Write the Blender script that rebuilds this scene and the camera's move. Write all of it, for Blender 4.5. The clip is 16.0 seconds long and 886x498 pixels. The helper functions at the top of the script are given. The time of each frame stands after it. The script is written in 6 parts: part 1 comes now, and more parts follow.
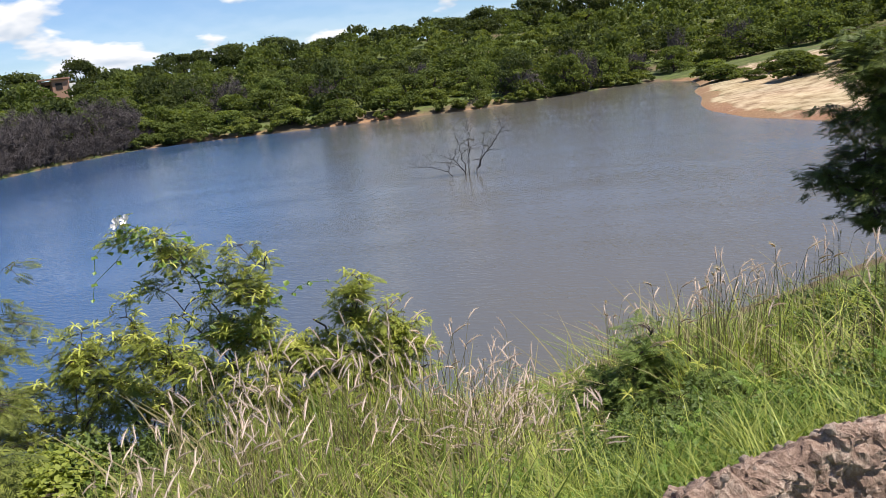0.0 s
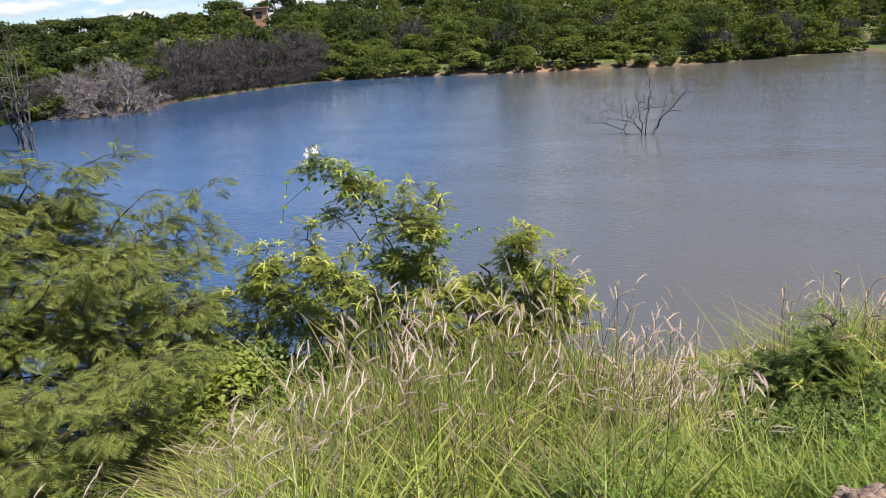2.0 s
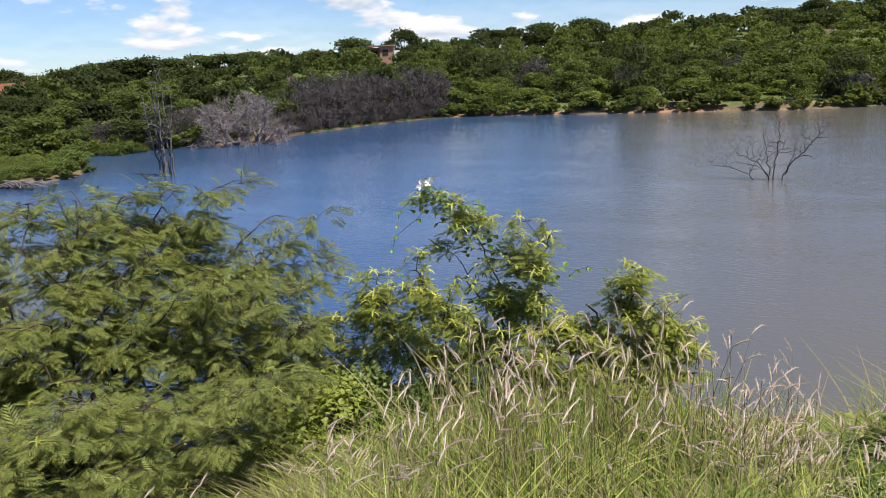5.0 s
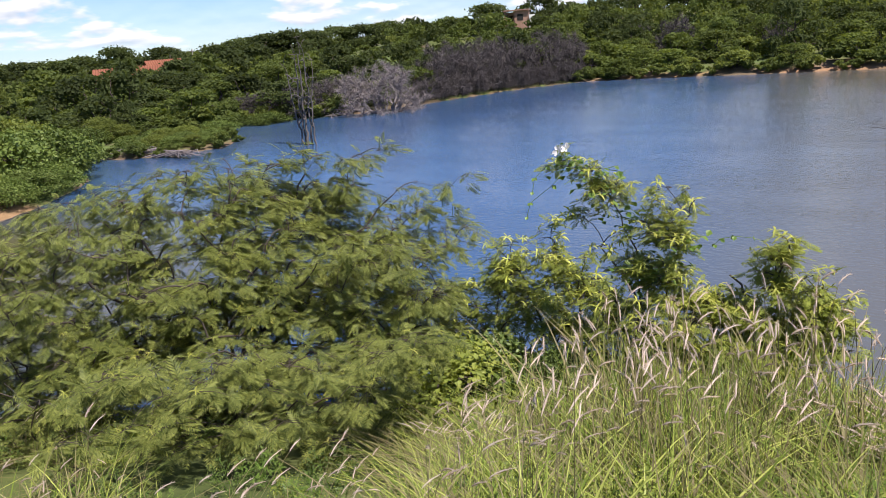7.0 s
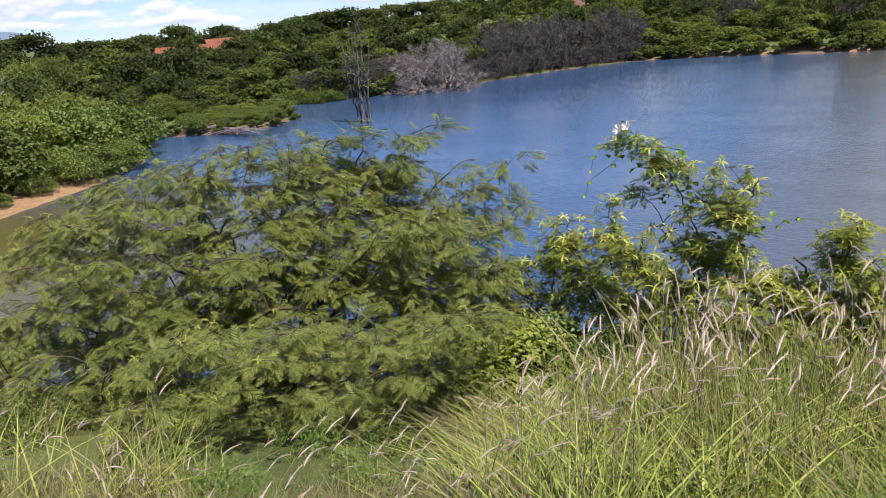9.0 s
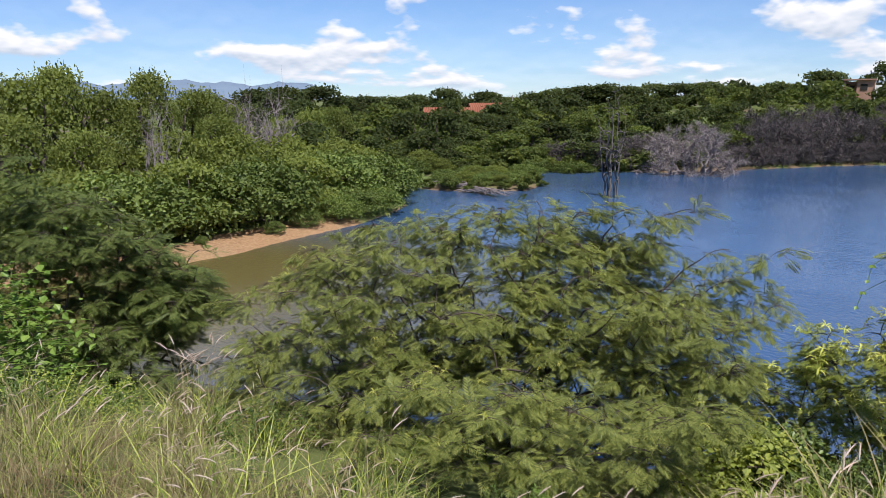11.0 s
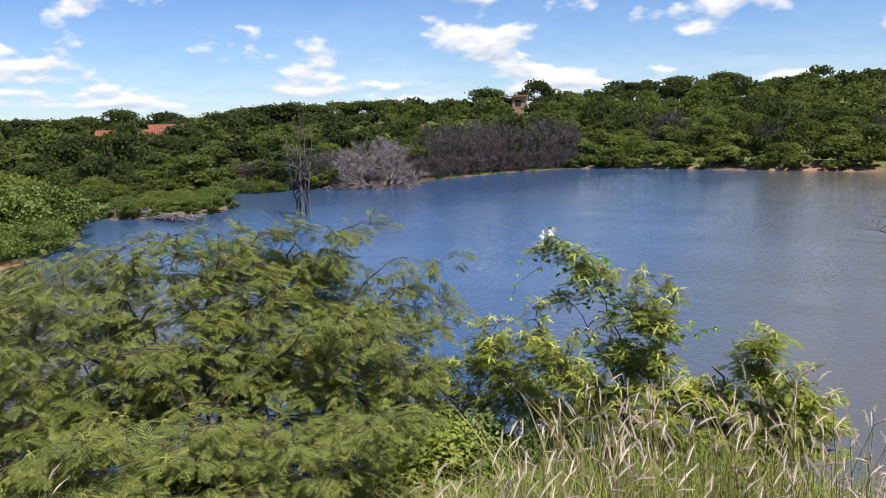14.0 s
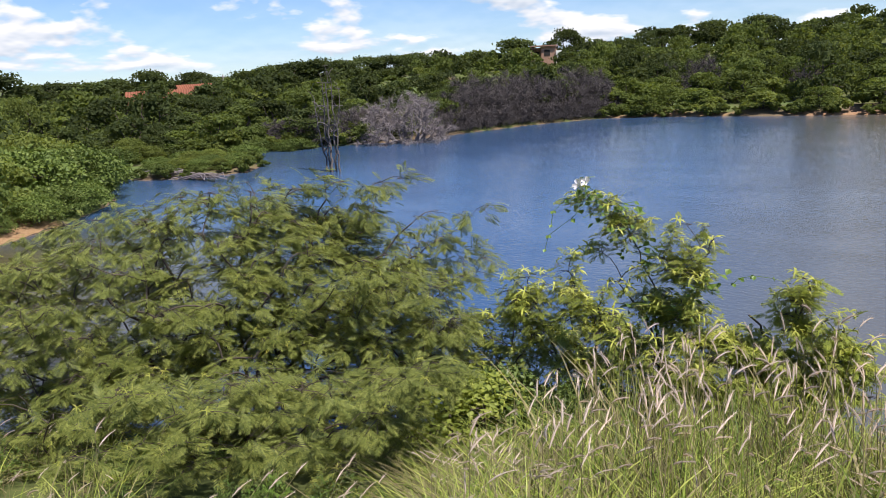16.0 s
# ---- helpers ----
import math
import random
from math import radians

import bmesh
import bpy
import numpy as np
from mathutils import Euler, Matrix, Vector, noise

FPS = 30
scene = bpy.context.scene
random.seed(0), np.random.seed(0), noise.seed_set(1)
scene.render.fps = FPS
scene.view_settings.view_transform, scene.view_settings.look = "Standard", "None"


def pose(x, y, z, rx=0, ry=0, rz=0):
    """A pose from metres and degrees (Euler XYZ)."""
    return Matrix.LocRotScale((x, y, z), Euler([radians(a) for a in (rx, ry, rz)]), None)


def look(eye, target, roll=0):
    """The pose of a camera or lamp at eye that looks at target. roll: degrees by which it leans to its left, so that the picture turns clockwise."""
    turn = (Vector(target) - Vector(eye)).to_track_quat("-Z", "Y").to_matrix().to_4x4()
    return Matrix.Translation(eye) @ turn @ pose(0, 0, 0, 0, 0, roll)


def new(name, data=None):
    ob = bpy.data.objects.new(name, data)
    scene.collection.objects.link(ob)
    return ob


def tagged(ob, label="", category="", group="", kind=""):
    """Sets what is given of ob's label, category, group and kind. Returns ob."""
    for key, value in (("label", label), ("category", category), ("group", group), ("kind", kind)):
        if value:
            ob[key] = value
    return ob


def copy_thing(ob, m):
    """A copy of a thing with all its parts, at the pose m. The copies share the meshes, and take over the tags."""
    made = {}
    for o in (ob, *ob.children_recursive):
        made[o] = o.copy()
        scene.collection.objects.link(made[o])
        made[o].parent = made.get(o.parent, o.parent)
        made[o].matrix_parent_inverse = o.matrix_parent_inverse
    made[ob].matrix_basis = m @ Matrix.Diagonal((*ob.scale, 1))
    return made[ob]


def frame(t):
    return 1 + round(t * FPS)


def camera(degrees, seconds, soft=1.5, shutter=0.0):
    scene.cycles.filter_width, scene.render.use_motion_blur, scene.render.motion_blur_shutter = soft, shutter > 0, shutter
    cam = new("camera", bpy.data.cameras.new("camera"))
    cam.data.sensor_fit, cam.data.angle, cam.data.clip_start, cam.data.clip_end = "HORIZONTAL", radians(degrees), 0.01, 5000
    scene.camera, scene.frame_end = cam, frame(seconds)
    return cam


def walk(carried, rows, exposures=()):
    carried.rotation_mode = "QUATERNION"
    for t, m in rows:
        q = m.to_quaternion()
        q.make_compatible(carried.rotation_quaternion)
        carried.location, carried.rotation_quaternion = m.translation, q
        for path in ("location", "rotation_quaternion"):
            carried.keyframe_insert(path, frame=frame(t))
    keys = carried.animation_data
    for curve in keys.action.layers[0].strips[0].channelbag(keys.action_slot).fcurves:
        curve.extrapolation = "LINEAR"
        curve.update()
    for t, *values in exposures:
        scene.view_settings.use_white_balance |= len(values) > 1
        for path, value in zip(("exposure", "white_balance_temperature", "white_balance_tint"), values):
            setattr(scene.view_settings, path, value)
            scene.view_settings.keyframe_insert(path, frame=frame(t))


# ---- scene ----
cam = camera(60.04, 16.0, soft=0.65)
PATH = [
    (0, pose(0.057, 0.091, 4.982, 75.63, 6.62, 6.16)),
    (0.5, pose(0.006, 0.061, 4.988, 73.59, 4.61, 11.19)),
    (1, pose(-0.026, 0.030, 5.013, 73.00, 3.13, 16.01)),
    (1.5, pose(-0.035, 0.025, 5.030, 73.01, 2.93, 17.85)),
    (2, pose(-0.015, 0.021, 5.016, 73.05, 3.28, 19.38)),
    (2.5, pose(-0.003, 0.010, 5.002, 74.95, 2.39, 22.65)),
    (3, pose(0.011, 0.009, 4.996, 75.49, 2.48, 23.81)),
    (3.5, pose(0.021, 0.016, 4.997, 75.87, 2.33, 24.81)),
    (5.8, pose(0.009, 0.035, 5.014, 75.96, 3.53, 31.15)),
    (6, pose(0.004, 0.036, 5.016, 75.85, 3.80, 32.21)),
    (6.5, pose(0.001, 0.036, 5.008, 75.34, 4.36, 35.84)),
    (7, pose(-0.002, 0.028, 4.997, 74.38, 4.57, 37.90)),
    (7.5, pose(-0.006, 0.013, 4.988, 73.59, 4.68, 39.62)),
    (8, pose(-0.009, 0.002, 4.983, 73.04, 4.93, 40.53)),
    (8.2, pose(-0.012, -0.005, 4.989, 72.73, 5.05, 40.91)),
    (10.3, pose(-0.011, -0.081, 4.981, 76.05, 0.98, 50.92)),
    (10.5, pose(-0.024, -0.099, 4.989, 77.67, 0.33, 55.97)),
    (11, pose(-0.049, -0.123, 5.006, 79.12, 0.32, 60.52)),
    (11.5, pose(-0.054, -0.108, 5.008, 79.80, 0.44, 61.06)),
    (12, pose(-0.051, -0.083, 5.001, 80.39, 0.49, 60.85)),
    (12.5, pose(-0.038, -0.043, 5.001, 80.70, -0.00, 55.00)),
    (13, pose(-0.012, -0.006, 5.007, 80.58, -0.75, 46.12)),
    (13.5, pose(0.024, 0.021, 5.005, 80.37, -0.59, 39.97)),
    (14, pose(0.044, 0.024, 5.003, 80.12, 1.47, 37.85)),
    (14.5, pose(0.046, 0.014, 5.002, 79.32, 2.39, 37.37)),
    (15, pose(0.045, 0.023, 4.995, 78.51, 2.77, 38.70)),
    (15.5, pose(0.036, 0.038, 4.988, 77.61, 2.83, 39.32)),
    (16, pose(0.022, 0.037, 4.983, 76.81, 2.98, 39.87)),
]
# the film camera opens up and warms a little over the dark foliage, and closes under the open sky
EXPOSURES = ((0, 0.60, 6600, 12), (2, 0.66, 6600, 13), (3.5, 0.52, 6550, 12), (6.5, 0.64, 6550, 15), (7.5, 0.70, 6550, 16), (10.5, 0.52, 6400, 15), (12, 0.47, 6250, 12), (14.5, 0.57, 6500, 13), (16, 0.59, 6500, 14))
walk(cam, PATH, EXPOSURES)

# ---- world, sun ----
SUN_AZ, SUN_EL = 98.0, 60.0      # degrees clockwise from +y, degrees up


def make_world():
    w = bpy.data.worlds.new("world")
    scene.world = w
    w.use_nodes = True
    nt = w.node_tree
    nt.nodes.clear()
    N, L = nt.nodes.new, nt.links.new
    out, bg = N("ShaderNodeOutputWorld"), N("ShaderNodeBackground")
    sky = N("ShaderNodeTexSky")
    sky.sky_type, sky.sun_disc = "NISHITA", False
    sky.sun_elevation, sky.sun_rotation = radians(SUN_EL), radians(SUN_AZ)
    sky.air_density, sky.dust_density, sky.ozone_density = 1.0, 0.15, 3.0
    sky.altitude = 1200.0
    tint = N("ShaderNodeMix")
    tint.data_type, tint.blend_type = "RGBA", "MULTIPLY"
    tint.inputs["Factor"].default_value = 1.0
    tint.inputs["B"].default_value = (0.78, 0.96, 1.22, 1)     # clear tropical air
    L(sky.outputs[0], tint.inputs["A"])
    tc, sep = N("ShaderNodeTexCoord"), N("ShaderNodeSeparateXYZ")
    L(tc.outputs["Generated"], sep.inputs[0])

    def m(op, a, b=None, clamp=False):
        n = N("ShaderNodeMath")
        n.operation, n.use_clamp = op, clamp
        for i, v in enumerate((a, b)):
            if v is None:
                continue
            if isinstance(v, (int, float)):
                n.inputs[i].default_value = v
            else:
                L(v, n.inputs[i])
        return n.outputs[0]
    up = m("MAXIMUM", sep.outputs["Z"], 0.0)
    # bearing on a circle, and height drawn out towards the horizon, where the banks of cloud lie closer
    flat = m("SQRT", m("ADD", m("MULTIPLY", sep.outputs["X"], sep.outputs["X"]), m("MULTIPLY", sep.outputs["Y"], sep.outputs["Y"])))
    flat = m("ADD", flat, 0.001)
    tall = m("MULTIPLY", m("LOGARITHM", m("ADD", up, 0.07), math.e), 0.36)
    comb, lower = N("ShaderNodeCombineXYZ"), N("ShaderNodeCombineXYZ")
    for c, drop in ((comb, 0.0), (lower, 0.022)):
        L(m("DIVIDE", sep.outputs["X"], flat), c.inputs[0])
        L(m("DIVIDE", sep.outputs["Y"], flat), c.inputs[1])
        L(m("ADD", tall, drop), c.inputs[2])
    big, over, small, thin = (N("ShaderNodeTexNoise") for _ in range(4))
    for n, v, s, d, r in ((big, comb, 7.4, 4.0, 0.5), (over, lower, 7.4, 4.0, 0.5), (small, comb, 34.0, 3.0, 0.6), (thin, comb, 3.0, 5.0, 0.65)):
        n.inputs["Scale"].default_value, n.inputs["Detail"].default_value, n.inputs["Roughness"].default_value = s, d, r
        L(v.outputs[0], n.inputs["Vector"])
    mix = m("ADD", m("MULTIPLY", big.outputs[0], 0.88), m("MULTIPLY", small.outputs[0], 0.12))
    # more cloud low down, less overhead
    bias = m("ADD", mix, m("MULTIPLY", m("SUBTRACT", 0.16, up), 0.22))
    ramp = N("ShaderNodeValToRGB")
    ramp.color_ramp.elements[0].position, ramp.color_ramp.elements[1].position = 0.555, 0.62
    L(bias, ramp.inputs[0])
    ramp2 = N("ShaderNodeValToRGB")
    ramp2.color_ramp.elements[0].position, ramp2.color_ramp.elements[1].position = 0.40, 0.80
    L(thin.outputs[0], ramp2.inputs[0])
    low_haze = m("MULTIPLY", m("SUBTRACT", 0.14, up), 1.5, True)
    veil = m("ADD", m("MULTIPLY", ramp2.outputs[0], 0.12), low_haze)
    veil = m("MINIMUM", veil, 0.62)
    cover = m("MAXIMUM", ramp.outputs[0], veil)
    above = m("MULTIPLY", sep.outputs["Z"], 40.0, True)
    cover = m("MULTIPLY", cover, above)
    shade = N("ShaderNodeValToRGB")
    shade.color_ramp.elements[0].position, shade.color_ramp.elements[0].color = 0.43, (5.6, 6.5, 7.6, 1)
    shade.color_ramp.elements[1].position, shade.color_ramp.elements[1].color = 0.56, (9.6, 9.7, 9.8, 1)
    L(m("ADD", m("SUBTRACT", big.outputs[0], over.outputs[0]), 0.5), shade.inputs[0])
    blend = N("ShaderNodeMix")
    blend.data_type = "RGBA"
    L(cover, blend.inputs["Factor"])
    L(tint.outputs["Result"], blend.inputs["A"])
    L(shade.outputs[0], blend.inputs["B"])
    L(blend.outputs["Result"], bg.inputs["Color"])
    bg.inputs["Strength"].default_value = 0.074
    L(bg.outputs[0], out.inputs[0])


make_world()
sun = new("sun", bpy.data.lights.new("sun", "SUN"))
sun.data.energy, sun.data.angle, sun.data.color = 5.0, radians(0.53), (1.0, 0.96, 0.90)
_a, _e = radians(SUN_AZ), radians(SUN_EL)
sun.matrix_world = look((math.sin(_a) * math.cos(_e) * 50, math.cos(_a) * math.cos(_e) * 50, math.sin(_e) * 50), (0, 0, 0))

# ---- materials ----


def nodes_of(name):
    mat = bpy.data.materials.new(name)
    mat.use_nodes = True
    nt = mat.node_tree
    return mat, nt, nt.nodes["Principled BSDF"], nt.nodes["Material Output"]


def ramp_node(nt, stops):
    r = nt.nodes.new("ShaderNodeValToRGB")
    el = r.color_ramp.elements
    while len(el) < len(stops):
        el.new(0.5)
    for e, (p, c) in zip(el, stops):
        e.position, e.color = p, (*c, 1)
    return r


def noise_node(nt, scale, detail=4.0, rough=0.55, coord="Object"):
    tc = nt.nodes.new("ShaderNodeTexCoord")
    n = nt.nodes.new("ShaderNodeTexNoise")
    n.inputs["Scale"].default_value, n.inputs["Detail"].default_value, n.inputs["Roughness"].default_value = scale, detail, rough
    nt.links.new(tc.outputs[coord], n.inputs["Vector"])
    return n


def mix_node(nt, fac, a, b, kind="MIX"):
    x = nt.nodes.new("ShaderNodeMix")
    x.data_type, x.blend_type = "RGBA", kind
    for key, v in (("Factor", fac), ("A", a), ("B", b)):
        if isinstance(v, (int, float)):
            x.inputs[key].default_value = v
        elif isinstance(v, tuple):
            x.inputs[key].default_value = (*v, 1)
        else:
            nt.links.new(v, x.inputs[key])
    return x.outputs["Result"]


def leaf_material(name, dark, mid, light, gloss=0.55, through_light=0.30, patch=2.5, leafwise=0.55):
    """Leaves: colour varies leaf by leaf, plant by plant and in patches; some light comes through."""
    mat, nt, bsdf, out = nodes_of(name)
    L = nt.links.new
    geo, info = nt.nodes.new("ShaderNodeNewGeometry"), nt.nodes.new("ShaderNodeObjectInfo")
    n = noise_node(nt, patch, 3.0)
    add = nt.nodes.new("ShaderNodeMath")
    add.operation = "MULTIPLY_ADD"
    L(geo.outputs["Random Per Island"], add.inputs[0])
    add.inputs[1].default_value = leafwise
    sc = nt.nodes.new("ShaderNodeMath")
    sc.operation = "MULTIPLY_ADD"
    L(n.outputs[0], sc.inputs[0])
    sc.inputs[1].default_value, sc.inputs[2].default_value = 1.25 - leafwise, leafwise / 2 - 0.395
    L(sc.outputs[0], add.inputs[2])
    r = ramp_node(nt, [(0.08, dark), (0.5, mid), (0.92, light)])
    L(add.outputs[0], r.inputs[0])
    hsv = nt.nodes.new("ShaderNodeHueSaturation")
    L(r.outputs[0], hsv.inputs["Color"])
    vr = nt.nodes.new("ShaderNodeMapRange")
    vr.inputs["To Min"].default_value, vr.inputs["To Max"].default_value = 0.75, 1.25
    L(info.outputs["Random"], vr.inputs["Value"])
    L(vr.outputs[0], hsv.inputs["Value"])
    L(hsv.outputs[0], bsdf.inputs["Base Color"])
    bsdf.inputs["Roughness"].default_value = gloss
    bsdf.inputs["Specular IOR Level"].default_value = 0.22
    tr, ms = nt.nodes.new("ShaderNodeBsdfTranslucent"), nt.nodes.new("ShaderNodeMixShader")
    warm = mix_node(nt, 1.0, hsv.outputs[0], (1.0, 0.95, 0.45), "MULTIPLY")
    L(warm, tr.inputs["Color"])
    ms.inputs[0].default_value = through_light
    L(bsdf.outputs[0], ms.inputs[1])
    L(tr.outputs[0], ms.inputs[2])
    L(ms.outputs[0], out.inputs["Surface"])
    return mat


def bark_material(name, a, b, scale=18.0, rough=0.9):
    mat, nt, bsdf, out = nodes_of(name)
    n, n2 = noise_node(nt, scale, 6.0, 0.65), noise_node(nt, scale * 0.2, 3.0)
    r = ramp_node(nt, [(0.3, a), (0.7, b)])
    nt.links.new(n.outputs[0], r.inputs[0])
    c = mix_node(nt, n2.outputs[0], r.outputs[0], tuple(0.7 * v for v in a))
    nt.links.new(c, bsdf.inputs["Base Color"])
    bsdf.inputs["Roughness"].default_value = rough
    bump = nt.nodes.new("ShaderNodeBump")
    bump.inputs["Strength"].default_value, bump.inputs["Distance"].default_value = 0.5, 0.01
    nt.links.new(n.outputs[0], bump.inputs["Height"])
    nt.links.new(bump.outputs[0], bsdf.inputs["Normal"])
    return mat


def ground_material():
    mat, nt, bsdf, out = nodes_of("ground_soil_and_grass")
    L = nt.links.new
    kind = nt.nodes.new("ShaderNodeAttribute")
    kind.attribute_name = "cover"           # red: sand, green: grass, blue: red clay
    sep = nt.nodes.new("ShaderNodeSeparateColor")
    L(kind.outputs["Color"], sep.inputs[0])
    fine, mid, big = noise_node(nt, 9.0, 6.0, 0.7), noise_node(nt, 1.1, 5.0, 0.6), noise_node(nt, 0.12, 4.0)
    soil = ramp_node(nt, [(0.3, (0.085, 0.062, 0.038)), (0.7, (0.20, 0.14, 0.085))])
    sand = ramp_node(nt, [(0.36, (0.24, 0.165, 0.09)), (0.5, (0.40, 0.30, 0.18)), (0.66, (0.54, 0.43, 0.28))])
    grass = ramp_node(nt, [(0.3, (0.052, 0.074, 0.020)), (0.7, (0.135, 0.158, 0.048))])
    clay = ramp_node(nt, [(0.3, (0.19, 0.100, 0.050)), (0.7, (0.36, 0.225, 0.13))])
    for r, n in ((soil, fine), (sand, mid), (grass, mid), (clay, fine)):
        L(n.outputs[0], r.inputs[0])

    def worn(channel, amount):
        a = nt.nodes.new("ShaderNodeMath")
        a.operation = "MULTIPLY_ADD"
        L(mid.outputs[0], a.inputs[0])
        a.inputs[1].default_value = amount
        L(channel, a.inputs[2])
        b = nt.nodes.new("ShaderNodeMapRange")
        b.inputs["From Min"].default_value, b.inputs["From Max"].default_value = 0.35 + amount / 2, 0.65 + amount / 2
        L(a.outputs[0], b.inputs["Value"])
        return b.outputs[0]
    c = mix_node(nt, worn(sep.outputs[1], 0.9), soil.outputs[0], grass.outputs[0])
    c = mix_node(nt, worn(sep.outputs[2], 0.6), c, clay.outputs[0])
    c = mix_node(nt, worn(sep.outputs[0], 0.9), c, sand.outputs[0])
    c = mix_node(nt, 0.25, c, big.outputs[1], "SOFT_LIGHT")
    L(c, bsdf.inputs["Base Color"])
    bsdf.inputs["Roughness"].default_value = 0.95
    bsdf.inputs["Specular IOR Level"].default_value = 0.2
    bump = nt.nodes.new("ShaderNodeBump")
    bump.inputs["Strength"].default_value, bump.inputs["Distance"].default_value = 0.7, 0.06
    L(fine.outputs[0], bump.inputs["Height"])
    L(bump.outputs[0], bsdf.inputs["Normal"])
    return mat


def water_material():
    mat, nt, bsdf, out = nodes_of("turbid_pond_water")
    L = nt.links.new
    # reflected sky painted in: blue westwards, grey with silt off the sand bank
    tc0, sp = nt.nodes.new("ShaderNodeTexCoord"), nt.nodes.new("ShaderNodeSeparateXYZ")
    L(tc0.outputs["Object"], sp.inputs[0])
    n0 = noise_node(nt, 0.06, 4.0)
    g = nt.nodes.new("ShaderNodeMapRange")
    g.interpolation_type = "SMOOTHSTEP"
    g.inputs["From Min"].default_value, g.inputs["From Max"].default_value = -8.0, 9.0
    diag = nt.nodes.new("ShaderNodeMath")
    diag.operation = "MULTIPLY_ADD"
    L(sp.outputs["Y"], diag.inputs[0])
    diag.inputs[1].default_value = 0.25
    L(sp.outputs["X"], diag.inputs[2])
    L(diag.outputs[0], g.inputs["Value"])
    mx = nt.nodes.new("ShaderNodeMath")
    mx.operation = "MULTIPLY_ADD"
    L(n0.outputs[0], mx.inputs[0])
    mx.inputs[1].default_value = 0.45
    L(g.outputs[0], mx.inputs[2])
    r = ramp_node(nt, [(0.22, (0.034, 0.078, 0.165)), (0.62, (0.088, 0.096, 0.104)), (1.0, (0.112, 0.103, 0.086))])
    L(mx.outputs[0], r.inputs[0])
    # olive-brown in the narrow arm: silt, plus painted reflection of the green bank
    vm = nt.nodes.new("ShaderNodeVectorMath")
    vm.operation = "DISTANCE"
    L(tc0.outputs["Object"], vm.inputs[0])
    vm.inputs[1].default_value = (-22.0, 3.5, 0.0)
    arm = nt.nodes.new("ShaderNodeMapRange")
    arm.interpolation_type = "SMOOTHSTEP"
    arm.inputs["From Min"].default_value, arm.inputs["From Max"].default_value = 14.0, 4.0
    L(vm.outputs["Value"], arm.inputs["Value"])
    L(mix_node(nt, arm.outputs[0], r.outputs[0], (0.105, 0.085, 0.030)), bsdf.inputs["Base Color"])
    bsdf.inputs["IOR"].default_value = 1.33
    bsdf.inputs["Roughness"].default_value = 0.10
    tc, mp = nt.nodes.new("ShaderNodeTexCoord"), nt.nodes.new("ShaderNodeMapping")
    mp.inputs["Rotation"].default_value = (0, 0, radians(35))
    mp.inputs["Scale"].default_value = (1.0, 2.6, 1.0)
    L(tc.outputs["Object"], mp.inputs["Vector"])
    w1, w2 = nt.nodes.new("ShaderNodeTexNoise"), nt.nodes.new("ShaderNodeTexNoise")
    for w, s, d in ((w1, 3.6, 3.0), (w2, 0.16, 2.0)):
        w.inputs["Scale"].default_value, w.inputs["Detail"].default_value = s, d
        L(mp.outputs[0], w.inputs["Vector"])
    mul = nt.nodes.new("ShaderNodeMath")
    mul.operation = "MULTIPLY"
    L(w1.outputs[0], mul.inputs[0])
    L(w2.outputs[0], mul.inputs[1])
    bump = nt.nodes.new("ShaderNodeBump")
    bump.inputs["Strength"].default_value, bump.inputs["Distance"].default_value = 0.9, 0.034
    L(mul.outputs[0], bump.inputs["Height"])
    L(bump.outputs[0], bsdf.inputs["Normal"])
    return mat


def speckled_material(name, stops, scale, rough=0.9, bump_d=0.01):
    mat, nt, bsdf, out = nodes_of(name)
    n, n2 = noise_node(nt, scale, 6.0, 0.7), noise_node(nt, scale * 0.15, 3.0)
    r = ramp_node(nt, stops)
    s = nt.nodes.new("ShaderNodeMath")
    s.operation = "MULTIPLY_ADD"
    nt.links.new(n.outputs[0], s.inputs[0])
    s.inputs[1].default_value = 0.6
    h = nt.nodes.new("ShaderNodeMath")
    h.operation = "MULTIPLY"
    nt.links.new(n2.outputs[0], h.inputs[0])
    h.inputs[1].default_value = 0.4
    nt.links.new(h.outputs[0], s.inputs[2])
    nt.links.new(s.outputs[0], r.inputs[0])
    nt.links.new(r.outputs[0], bsdf.inputs["Base Color"])
    bsdf.inputs["Roughness"].default_value = rough
    b = nt.nodes.new("ShaderNodeBump")
    b.inputs["Strength"].default_value, b.inputs["Distance"].default_value = 0.8, bump_d
    nt.links.new(n.outputs[0], b.inputs["Height"])
    nt.links.new(b.outputs[0], bsdf.inputs["Normal"])
    return mat


